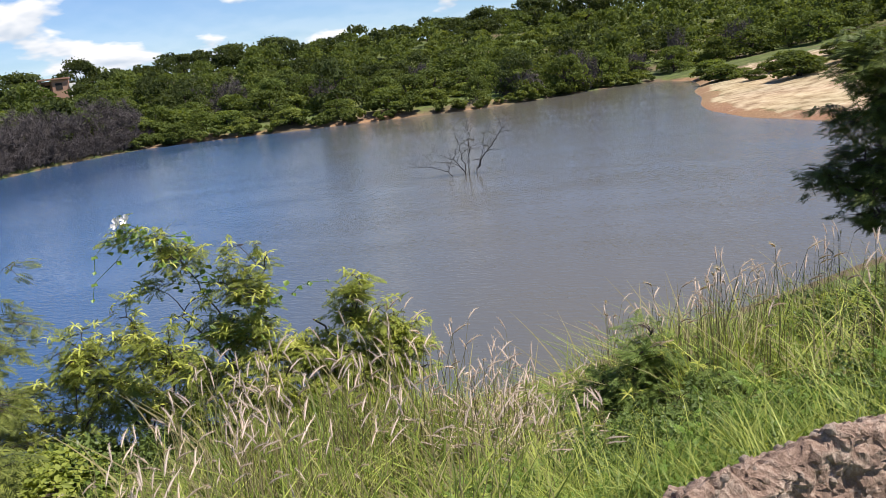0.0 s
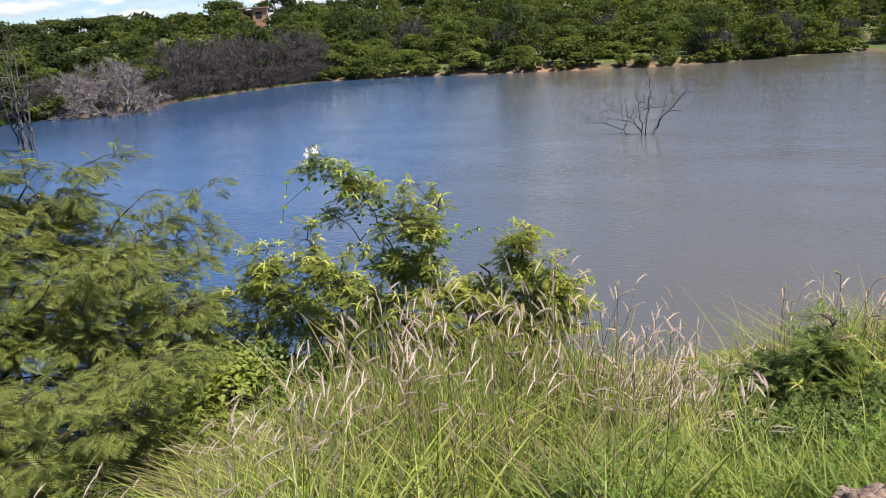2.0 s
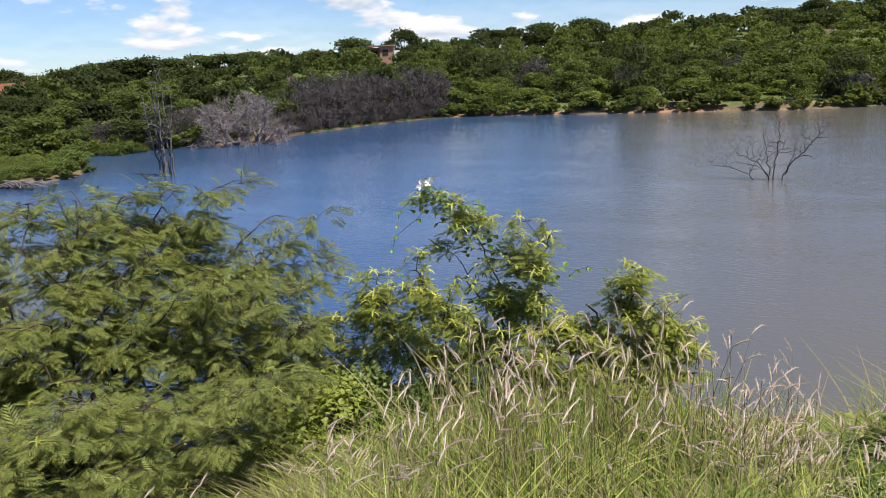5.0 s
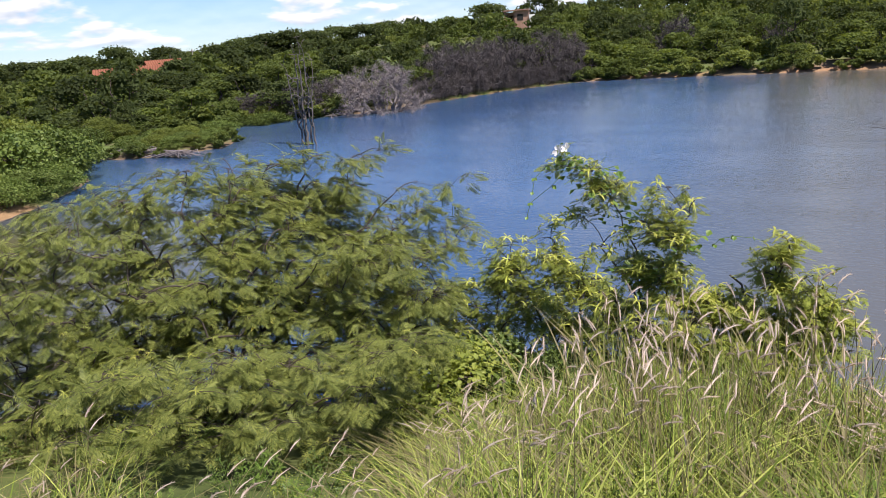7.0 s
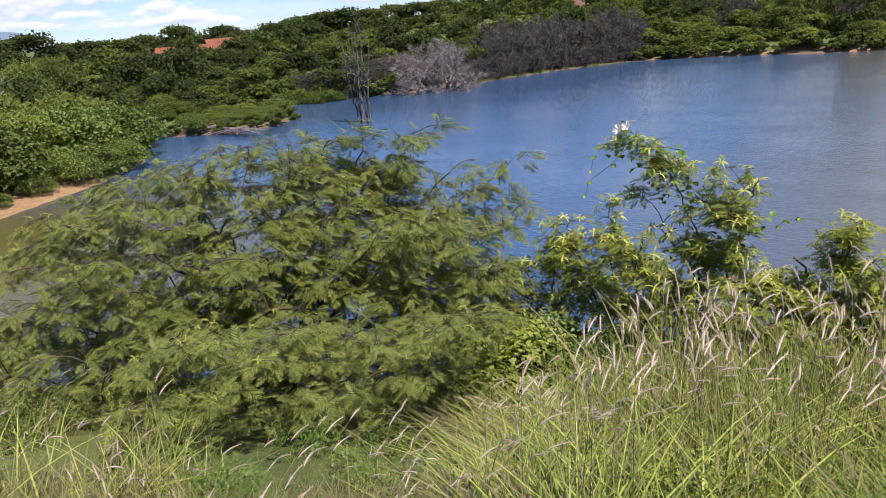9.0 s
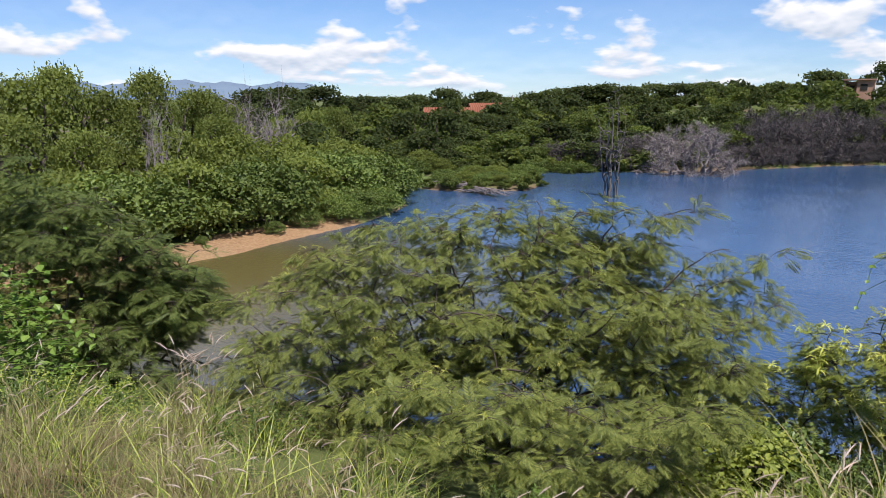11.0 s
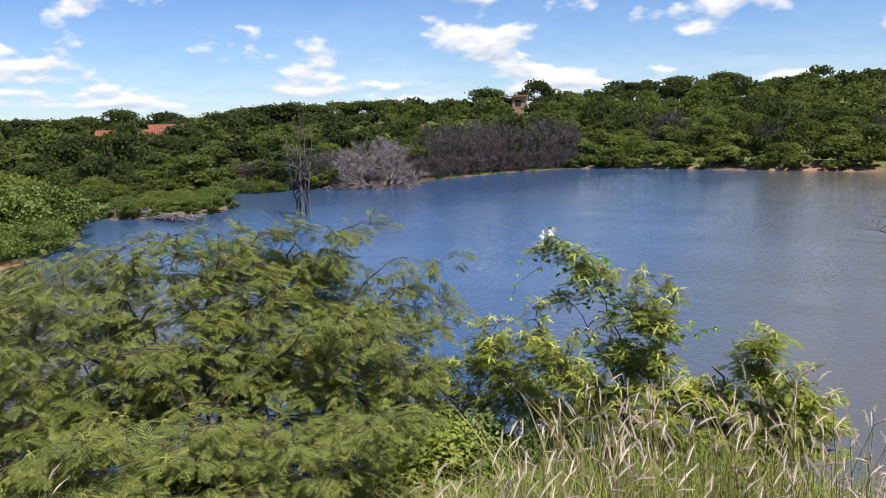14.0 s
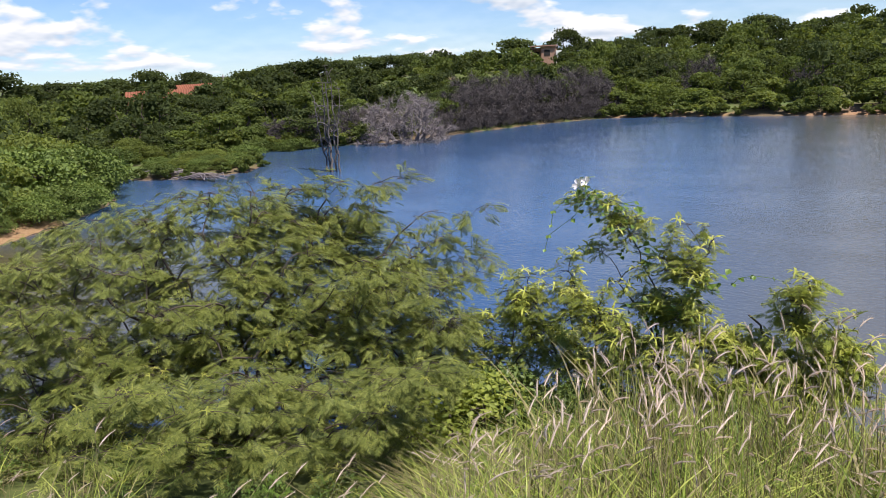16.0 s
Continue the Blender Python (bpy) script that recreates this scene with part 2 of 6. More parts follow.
M = {
    "ground": ground_material(),
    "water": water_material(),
    "feather_leaf": leaf_material("feathery_leaf", (0.082, 0.108, 0.026), (0.186, 0.216, 0.050), (0.345, 0.365, 0.098), 0.50, 0.36),
    "young_leaf": leaf_material("young_yellow_leaf", (0.28, 0.32, 0.05), (0.42, 0.44, 0.08), (0.60, 0.58, 0.16)),
    "bush_leaf": leaf_material("bush_leaf", (0.185, 0.235, 0.045), (0.320, 0.375, 0.075), (0.470, 0.490, 0.120), 0.5, 0.50),
    "broad_leaf": leaf_material("broad_leaf", (0.055, 0.085, 0.022), (0.110, 0.155, 0.040), (0.200, 0.255, 0.075), 0.35),
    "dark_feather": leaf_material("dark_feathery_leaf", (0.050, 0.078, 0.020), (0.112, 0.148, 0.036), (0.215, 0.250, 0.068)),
    "vine_leaf": leaf_material("vine_leaf", (0.07, 0.13, 0.02), (0.14, 0.23, 0.04), (0.25, 0.34, 0.07), 0.35),
    "scrub_dark": leaf_material("dark_scrub_leaf", (0.056, 0.076, 0.026), (0.096, 0.122, 0.040), (0.138, 0.166, 0.056), 0.8, 0.55, 0.4, 0.18),
    "scrub_mid": leaf_material("scrub_leaf", (0.096, 0.128, 0.034), (0.160, 0.200, 0.052), (0.210, 0.246, 0.072), 0.8, 0.55, 0.4, 0.18),
    "scrub_light": leaf_material("light_scrub_leaf", (0.135, 0.170, 0.044), (0.225, 0.265, 0.066), (0.280, 0.312, 0.094), 0.8, 0.55, 0.4, 0.25),
    "bank_leaf": leaf_material("lush_bank_leaf", (0.058, 0.092, 0.020), (0.122, 0.168, 0.036), (0.220, 0.272, 0.076), 0.5, 0.38, 0.8),
    "grass": leaf_material("green_grass_blade", (0.056, 0.096, 0.014), (0.165, 0.222, 0.034), (0.40, 0.43, 0.105), 0.45, 0.35, 3.0, 0.85),
    "dry_grass": leaf_material("dry_grass_blade", (0.13, 0.110, 0.050), (0.24, 0.205, 0.098), (0.39, 0.335, 0.18), 0.6, 0.3, 3.0),
    "brown_grass": leaf_material("dead_brown_grass", (0.09, 0.062, 0.032), (0.18, 0.125, 0.068), (0.30, 0.215, 0.12), 0.7, 0.2, 3.0),
    "plume": leaf_material("silky_grass_plume", (0.46, 0.35, 0.29), (0.63, 0.51, 0.44), (0.76, 0.67, 0.60), 0.6, 0.45, 3.0),
    "bark": bark_material("brown_bark", (0.05, 0.036, 0.025), (0.13, 0.10, 0.075), 25.0),
    "grey_bark": bark_material("weathered_grey_wood", (0.10, 0.085, 0.075), (0.24, 0.205, 0.18), 20.0),
    "dark_bark": bark_material("dark_wet_wood", (0.030, 0.023, 0.019), (0.070, 0.054, 0.045), 20.0),
    "twig": bark_material("pale_bare_twig", (0.20, 0.168, 0.158), (0.36, 0.310, 0.292), 6.0),
    "brown_twig": bark_material("brown_bare_twig", (0.066, 0.055, 0.052), (0.130, 0.108, 0.102), 6.0),
    "petal": leaf_material("white_petal", (0.70, 0.64, 0.70), (0.80, 0.76, 0.80), (0.86, 0.83, 0.85), 0.5, 0.3, 5.0),
    "yellow_petal": leaf_material("yellow_petal", (0.60, 0.50, 0.06), (0.75, 0.66, 0.12), (0.85, 0.78, 0.25), 0.5, 0.3, 5.0),
    "earth": speckled_material("pinkish_gravelly_earth", [(0.32, (0.10, 0.062, 0.045)), (0.48, (0.27, 0.175, 0.125)), (0.62, (0.50, 0.375, 0.29))], 34.0, 0.95, 0.035),
    "pebble": speckled_material("pale_pebble", [(0.3, (0.26, 0.18, 0.13)), (0.7, (0.50, 0.40, 0.32))], 20.0),
    "plaster": speckled_material("worn_pinkish_plaster", [(0.3, (0.26, 0.14, 0.095)), (0.7, (0.40, 0.24, 0.17))], 1.5, 0.9, 0.02),
    "white_wall": speckled_material("white_limewash", [(0.3, (0.62, 0.58, 0.52)), (0.7, (0.80, 0.78, 0.74))], 1.5, 0.9, 0.02),
    "tile": speckled_material("red_clay_roof_tile", [(0.3, (0.15, 0.046, 0.022)), (0.7, (0.25, 0.088, 0.042))], 3.0, 0.85, 0.03),
    # near-black colour in place of the shade inside windows and doors
    "dark": speckled_material("dark_opening", [(0.3, (0.015, 0.012, 0.010)), (0.7, (0.03, 0.026, 0.022))], 2.0),
    "post": speckled_material("pale_post", [(0.3, (0.35, 0.32, 0.28)), (0.7, (0.55, 0.52, 0.47))], 4.0),
    # the blue of distant haze is mixed into this base colour
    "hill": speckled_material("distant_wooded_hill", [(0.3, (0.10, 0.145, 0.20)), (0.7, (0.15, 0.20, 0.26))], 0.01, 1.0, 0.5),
}

# ---- the lie of the land ----
SHORE = np.array([
    (-15.0, 1.2), (-10.5, 5.0), (-6.6, 7.6), (-3.0, 9.4), (0.5, 11.4), (5.0, 14.6), (10.0, 18.2), (15.5, 22.5), (20.0, 27.0),
    (20.5, 31.0), (17.0, 33.2), (13.3, 36.8), (10.6, 41.0), (10.0, 46.0), (11.0, 54.0), (13.0, 63.0), (14.5, 71.0), (11.7, 76.0),
    (6.2, 74.0), (0.8, 69.6), (-4.1, 66.6), (-12.9, 65.2), (-19.0, 64.4), (-26.0, 63.8), (-33.0, 62.6), (-36.6, 54.5),
    (-37.7, 46.2), (-39.8, 39.6), (-43.3, 35.8), (-46.0, 32.0), (-43.0, 30.0), (-37.0, 27.9), (-35.6, 25.6), (-36.1, 22.4),
    (-39.3, 20.8), (-43.5, 20.3), (-42.0, 18.4), (-37.5, 18.0), (-34.2, 17.0), (-31.5, 15.2), (-29.1, 12.6), (-27.5, 10.0), (-25.3, 6.4), (-24.6, 3.6),
    (-24.4, 1.2), (-24.0, -2.5), (-21.0, -4.0), (-17.5, -1.5)])
DAM = np.array((-math.sin(radians(35.0)), math.cos(radians(35.0))))   # across the dam, towards the water
RISE_AZ = np.array([-180, -120, -95, -75, -65, -55, -45, -38, -31, -24, -15, 0, 10, 25, 60, 120, 180.0])
RISE = np.array([3.0, 2.5, 2.4, 1.4, 0.4, 0.8, 2.4, 3.4, 4.9, 5.8, 6.6, 7.8, 9.0, 9.5, 7.0, 4.0, 3.0])


def shore_distance(x, y):
    """Metres from the waterline: positive on land, negative in the pond."""
    a, b = SHORE, np.roll(SHORE, -1, 0)
    if np.size(x) == 1:
        px, py = float(x), float(y)
        e = b - a
        t = np.clip(((px - a[:, 0]) * e[:, 0] + (py - a[:, 1]) * e[:, 1]) / (e ** 2).sum(1), 0, 1)
        near = np.hypot(px - a[:, 0] - t * e[:, 0], py - a[:, 1] - t * e[:, 1]).min()
        rise = np.where(e[:, 1] == 0, 1e-9, e[:, 1])
        hits = ((a[:, 1] > py) != (b[:, 1] > py)) & (px < a[:, 0] + (py - a[:, 1]) / rise * e[:, 0])
        return np.full(np.shape(x), -near if hits.sum() % 2 else near)
    best = np.full(x.shape, 1e9)
    inside = np.zeros(x.shape, bool)
    for (ax, ay), (bx, by) in zip(a, b):
        ex, ey = bx - ax, by - ay
        t = np.clip(((x - ax) * ex + (y - ay) * ey) / (ex * ex + ey * ey), 0, 1)
        best = np.minimum(best, np.hypot(x - ax - t * ex, y - ay - t * ey))
        cross = (ay > y) != (by > y)
        inside ^= cross & (x < ax + (y - ay) / (by - ay if by != ay else 1e-9) * ex)
    return np.where(inside, -best, best)


def smooth(a, b, v):
    t = np.clip((v - a) / (b - a), 0, 1)
    return t * t * (3 - 2 * t)


def waves(x, y, seed, scale):
    """Cheap smooth unevenness between about -1 and 1."""
    r = np.random.RandomState(seed)
    z = 0
    for k in range(6):
        a, f = r.uniform(0, 6.28), scale * r.uniform(0.6, 2.2)
        z = z + np.sin((x * math.cos(a) + y * math.sin(a)) * f + r.uniform(0, 6.28)) / 6 * 1.6
    return z


def land(x, y):
    x, y = np.asarray(x, float), np.asarray(y, float)
    d = shore_distance(x, y) + 0.35 * waves(x, y, 3, 0.7) * smooth(14, 24, np.hypot(x, y))
    r, az = np.hypot(x, y), np.degrees(np.arctan2(x, y))
    s = x * DAM[0] + y * DAM[1]
    dam = np.minimum(np.maximum(d, 0) * 0.40, 3.4 + 0 * d)
    dam = dam - 0.25 * smooth(-5, -9, s) + 0.05 * waves(x, y, 5, 1.6) * smooth(0.3, 2, d)
    rise = np.interp(az, RISE_AZ, RISE)
    far = 0.16 * (1 - np.exp(-np.maximum(d, 0) / 0.5)) + 0.018 * np.maximum(d, 0) ** 0.9
    far = far + 0.40 * smooth(0.0, 1.6, d) * smooth(50, 60, y) * smooth(-33, -28, x) * smooth(4, -4, x)
    far = np.where(d > 0, far + rise * smooth(0, 85, d) * 0.9, 0)
    far = far + 0.12 * waves(x, y, 7, 0.25) * smooth(1, 6, d)
    sandy = smooth(7, 12, x) * smooth(30, 38, y) * smooth(90, 70, y)
    far = far + sandy * 0.085 * np.clip(d, 0, 26)
    far = far * smooth(2500, 500, r) + 1.5 * smooth(500, 2500, r)
    w = smooth(11.5, 15.0, s)
    top = dam * (1 - w) + far * w
    bed = np.maximum(d * 0.35, -2.5)
    return np.where(d > 0, np.maximum(top, 0.02), bed)


def spot(az, r, up=0.0):
    """A place by its bearing (degrees clockwise from +y) and distance, on the ground."""
    x, y = r * math.sin(radians(az)), r * math.cos(radians(az))
    return Vector((x, y, float(land(x, y)) + up))


def aloft(az, r, el, eye=(0.0, 0.0, 5.0)):
    """A place by its bearing, level distance and elevation in degrees from an eye."""
    return Vector((eye[0] + r * math.sin(radians(az)), eye[1] + r * math.cos(radians(az)), eye[2] + r * math.tan(radians(el))))


def near_right(az, r, el):
    return aloft(az, r, el, (-0.03, 0.0, 5.0))


def near_left(az, r, el):
    return aloft(az, r, el, (0.0, 0.0, 5.0))


# ---- mesh helpers ----


def raw_mesh(name, verts, faces, material, soft=False):
    """A mesh from arrays: faces is one (n, 3 or 4) array or a list of such arrays."""
    me = bpy.data.meshes.new(name)
    groups = [np.asarray(f, np.int32) for f in (faces if isinstance(faces, list) else [faces]) if len(f)]
    verts = np.asarray(verts, np.float32)
    me.vertices.add(len(verts))
    me.vertices.foreach_set("co", verts.ravel())
    loops = np.concatenate([g.ravel() for g in groups])
    sizes = np.concatenate([np.full(len(g), g.shape[1], np.int32) for g in groups])
    me.loops.add(len(loops))
    me.loops.foreach_set("vertex_index", loops)
    me.polygons.add(len(sizes))
    starts = np.concatenate([[0], np.cumsum(sizes)[:-1]]).astype(np.int32)
    me.polygons.foreach_set("loop_start", starts)
    me.polygons.foreach_set("use_smooth", np.full(len(sizes), soft))
    me.update(calc_edges=True)
    me.validate()
    me.materials.append(material)
    return me


def part(name, geometry, material, parent=None, label="", soft=False):
    """One mesh object under a thing; geometry is a bmesh or (verts, faces)."""
    if isinstance(geometry, tuple):
        me = raw_mesh(name, geometry[0], geometry[1], material, soft)
    else:
        me = bpy.data.meshes.new(name)
        geometry.to_mesh(me)
        geometry.free()
        me.materials.append(material)
        if soft:
            me.polygons.foreach_set("use_smooth", np.full(len(me.polygons), True))
    ob = new(name, me)
    ob.parent = parent
    if label:
        tagged(ob, label)
    return ob


def thing(name, place, label, category, group="", kind=""):
    ob = new(name)
    ob.location = place
    return tagged(ob, label, category, group, kind)


def put_at(place, turn=0.0, size=1.0, tall=None):
    return Matrix.Translation(place) @ Matrix.Rotation(turn, 4, "Z") @ Matrix.Diagonal((size, size, tall or size, 1))


class Soup:
    """Collects vertices and quads/tris as arrays."""

    def __init__(self):
        self.v, self.q, self.t, self.n = [], [], [], 0

    def add(self, v, q=None, t=None):
        v = np.asarray(v, float).reshape(-1, 3)
        if q is not None and len(q):
            self.q.append(np.asarray(q) + self.n)
        if t is not None and len(t):
            self.t.append(np.asarray(t) + self.n)
        self.v.append(v)
        self.n += len(v)

    def tube(self, pts, radii, sides=5):
        pts = np.asarray(pts, float)
        radii = np.broadcast_to(np.asarray(radii, float), (len(pts),))
        tan = np.gradient(pts, axis=0)
        tan /= np.linalg.norm(tan, axis=1)[:, None] + 1e-9
        ref = np.array((0.0, 0, 1)) if abs(tan[:, 2]).mean() < 0.8 else np.array((1.0, 0, 0))
        u = np.cross(tan, ref)
        u /= np.linalg.norm(u, axis=1)[:, None] + 1e-9
        w = np.cross(tan, u)
        ang = np.arange(sides) * 2 * math.pi / sides
        ring = pts[:, None] + radii[:, None, None] * (np.cos(ang)[None, :, None] * u[:, None] + np.sin(ang)[None, :, None] * w[:, None])
        i, j = np.meshgrid(np.arange(len(pts) - 1), np.arange(sides), indexing="ij")
        j2 = (j + 1) % sides
        q = np.stack([i * sides + j, i * sides + j2, (i + 1) * sides + j2, (i + 1) * sides + j], -1).reshape(-1, 4)
        self.add(ring, q)

    def scatter(self, template, frames, origins, sizes):
        """Copies of a template (verts, quads) with axes frames (n,3,3; columns x y z), origins (n,3) and sizes (n)."""
        tv, tq = template
        n = len(origins)
        if not n:
            return
        v = np.einsum("nij,vj->nvi", frames, tv) * np.asarray(sizes)[:, None, None] + np.asarray(origins)[:, None]
        q = (tq[None] + (np.arange(n) * len(tv))[:, None, None]).reshape(-1, tq.shape[1])
        self.add(v, q)

    def geometry(self):
        faces = []
        if self.q:
            faces.append(np.concatenate(self.q))
        if self.t:
            faces.append(np.concatenate(self.t))
        return np.concatenate(self.v), faces


def frames_from(x_dirs, up_hint):
    x = np.asarray(x_dirs, float)
    x /= np.linalg.norm(x, axis=1)[:, None] + 1e-9
    y = np.cross(np.asarray(up_hint, float), x)
    y /= np.linalg.norm(y, axis=1)[:, None] + 1e-9
    z = np.cross(x, y)
    return np.stack([x, y, z], -1)


def quads(n, per=4):
    return np.arange(n * per).reshape(n, per)


def lozenge(base, tip, half, drop=0.0):
    base, tip = np.asarray(base, float), np.asarray(tip, float)
    d = tip - base
    side = np.cross(d, (0, 0, 1.0))
    side = side / (np.linalg.norm(side) + 1e-9) * half
    mid = base + 0.45 * d + np.array((0, 0, drop))
    return [base, mid - side, tip, mid + side]


def feather(pairs=6, slim=0.038, reach=0.42, droop=0.3):
    """A twice-feathered leaf of length 1 along x: narrow side fronds that point forward and hang a little."""
    v = []
    for k in range(pairs):
        f = 0.10 + 0.80 * k / (pairs - 1)
        ln = reach * (1 - 0.55 * abs(2 * (f - 0.42)))
        zz = -droop * f * f
        for s in (-1, 1):
            v += lozenge((f, 0, zz), (f + ln * 0.72, s * ln * 0.72, zz - 0.30 * ln), slim)
    v += lozenge((0.55, 0, -droop * 0.3), (1.12, 0, -droop * 1.15), slim)
    return np.array(v), quads(len(v) // 4)


def catkins(count=6, seed=1, wide=0.05):
    """A tuft of young fronds that arch out and hang at their ends, of length about 1."""
    r = random.Random(seed)
    v, q = [], []
    for k in range(count):
        a = k * 6.28 / count + r.uniform(-0.4, 0.4)
        up, ln = r.uniform(0.35, 0.9), r.uniform(0.7, 1.1)
        side = np.array((-math.sin(a), math.cos(a), 0.0))
        n = len(v)
        for f, w in ((0.0, 0.5), (0.35, 1.0), (0.7, 0.9), (1.0, 0.15)):
            c = np.array((math.cos(a) * ln * f, math.sin(a) * ln * f, ln * (up * f - 0.85 * f * f)))
            v += [c - side * wide * w, c + side * wide * w]
        q += [(n + 2 * m, n + 2 * m + 1, n + 2 * m + 3, n + 2 * m + 2) for m in range(3)]
    return np.array(v), np.array(q)


def broad(width=0.36):
    v = [(0, 0, 0), (0.4, -width, 0.08), (0.75, -width * 0.6, 0.02), (1, 0, -0.12), (0.75, width * 0.6, 0.02), (0.4, width, 0.08)]
    return np.array(v, float), np.array([(0, 1, 2, 3), (0, 3, 4, 5)])


def unit(v):
    v = np.asarray(v, float)
    return v / (np.linalg.norm(v) + 1e-9)


class Growth:
    """A plant skeleton: stems first, then twigs that join the nearest wood on the way to each tip."""

    def __init__(self, seed, girth, reach):
        self.r = np.random.RandomState(seed)
        self.wood, self.n = Soup(), 0
        self.at, self.far = np.empty((512, 3)), np.empty(512)
        self.girth, self.reach, self.ends = girth, reach, []

    def keep(self, p, s):
        if self.n + len(p) > len(self.at):
            self.at, self.far = np.concatenate([self.at, np.empty_like(self.at)]), np.concatenate([self.far, np.empty_like(self.far)])
        self.at[self.n:self.n + len(p)], self.far[self.n:self.n + len(p)] = p, s
        self.n += len(p)

    def radius(self, s):
        return self.girth * np.clip(1 - s / self.reach, 0.06, 1) ** 1.1

    def stem(self, pts, sides=6, wobble=0.05):
        pts = np.asarray(pts, float)
        k = np.linspace(0, len(pts) - 1, 4 * (len(pts) - 1) + 1)
        p = np.stack([np.interp(k, np.arange(len(pts)), pts[:, c]) for c in range(3)], 1)
        # round the corners and let the stem wander
        for _ in range(2):
            p[1:-1] = (p[:-2] + 2 * p[1:-1] + p[2:]) / 4
        p[1:-1] += self.r.normal(scale=wobble, size=p[1:-1].shape)
        s = np.concatenate([[0], np.cumsum(np.linalg.norm(np.diff(p, axis=0), axis=1))])
        self.wood.tube(p, self.radius(s), sides)
        self.keep(p, s)
        self.ends.append((p[-3], p[-1], s[-1]))

    def twig(self, tip, sag=0.06, sides=4, first=0.25, cuts=5):
        n, a = self.at[:self.n], self.far[:self.n]
        tip = np.asarray(tip, float)
        d = np.linalg.norm(n - tip, axis=1)
        cost = d + first * a + 2.0 * np.maximum(0, n[:, 2] - tip[2] + 0.02)
        i = int(np.argmin(cost))
        p0, s0 = n[i], a[i]
        ln = d[i]
        k = np.linspace(0, 1, cuts)[:, None]
        p = p0 + (tip - p0) * k
        bow = self.r.normal(scale=0.07 * ln, size=3) + np.array((0, 0, sag * ln + 0.08 * ln))
        p = p + np.sin(k * math.pi) * bow
        s = s0 + ln * k[:, 0]
        rad = np.maximum(self.radius(s) * 0.75, self.girth * 0.05)
        self.wood.tube(p, rad, sides)
        self.keep(p[1:], s[1:])
        self.ends.append((p[-3] if cuts > 3 else (p[-2] + p[-1]) / 2, p[-1], s[-1]))


def leaves_on(growth, soup, template, per_end, length, spread=0.9, back=1.0, jitter=0.05, lift=0.15, pick=None):
    """Leaves along the last stretch of every twig."""
    r = growth.r
    o, x, sz = [], [], []
    for a, b, _ in growth.ends if pick is None else [growth.ends[i] for i in pick]:
        d = unit(b - a)
        for k in range(per_end):
            f = r.uniform(0, 1) ** 0.7
            pos = b + (a - b) * (1 - f) * back + r.normal(scale=jitter, size=3)
            side = r.normal(size=3)
            side -= d * side.dot(d)
            v = d * r.uniform(0.2, 1.0) + unit(side) * spread + np.array((0, 0, lift - 0.25 * r.rand()))
            o.append(pos)
            x.append(v)
            sz.append(length * r.uniform(0.6, 1.25))
    up = r.normal(scale=0.35, size=(len(o), 3)) + np.array((0, 0, 1.0))
    soup.scatter(template, frames_from(x, up), np.array(o), np.array(sz))


def plates(g, tips, centre, soup, template, rosettes=7, per=6, length=0.16, size=(0.30, 0.22), tufts=None, tuft=None, tuft_size=0.12, rise=0.2, every=1.0):
    """Leafy boughs: each tip carries a flat, drooping plate of leaf rosettes on side twigs, so that the crown is layered."""
    r = g.r
    centre = np.asarray(centre, float)
    O, X, S, to, tx, ts = [], [], [], [], [], []
    for p in sorted(tips, key=lambda q: np.linalg.norm(q)):
        p = np.asarray(p, float)
        g.twig(p, 0.05, 4)
        d = p - centre
        d = unit(np.array((d[0], d[1], 0)) + r.normal(scale=0.25, size=3) * (1, 1, 0))
        side = np.array((-d[1], d[0], 0.0))
        d = unit(d + np.array((0, 0, rise + r.normal(scale=0.15))))
        n = max(3, int(rosettes * r.uniform(0.7, 1.3)))
        a, b = r.uniform(-1.0, 0.65, n) * size[0], r.uniform(-1, 1, n) * size[1]
        b *= 1 - 0.6 * np.clip(a / size[0], 0, 1)
        q = p + a[:, None] * d + b[:, None] * side
        q[:, 2] += r.normal(scale=0.022, size=n) - 0.55 * (b ** 2 + np.maximum(a, 0) ** 2) / size[0]
        for e, bb in zip(q, b):
            o = p + d * min(0.0, (e - p).dot(d)) - d * 0.05
            g.wood.tube(np.array([o, (o + e) / 2 + (0, 0, 0.012), e]), np.array((0.0032, 0.0024, 0.0014)), 3)
        m = n * per
        rad = q - (p - d * size[0] * 0.9)
        rad /= np.linalg.norm(rad, axis=1)[:, None] + 1e-9
        rad = np.repeat(rad, per, 0)
        ang = r.uniform(0, 6.28, m)
        x = np.stack([np.cos(ang), np.sin(ang), r.uniform(-0.35, 0.35, m)], -1) * 0.85 + rad * 0.75
        O.append(np.repeat(q, per, 0) + r.normal(scale=0.018, size=(m, 3)))
        X.append(x)
        S.append(length * r.uniform(0.6, 1.2, m))
        if tufts is not None and r.rand() < every:
            k = min(n, r.randint(2, 6))
            to.append(q[:k] + np.array((0, 0, 0.035)))
            tx.append(r.normal(size=(k, 3)) * (1, 1, 0.15))
            ts.append(tuft_size * r.uniform(0.6, 1.2, k))
    O, X, S = np.concatenate(O), np.concatenate(X), np.concatenate(S)
    soup.scatter(template, frames_from(X, r.normal(scale=0.26, size=O.shape) + np.array((0, 0, 1.0))), O, S)
    if to:
        to, tx, ts = np.concatenate(to), np.concatenate(tx), np.concatenate(ts)
        tufts.scatter(tuft, frames_from(tx, np.tile((0, 0, 1.0), (len(to), 1)) + r.normal(scale=0.25, size=to.shape)), to, ts)


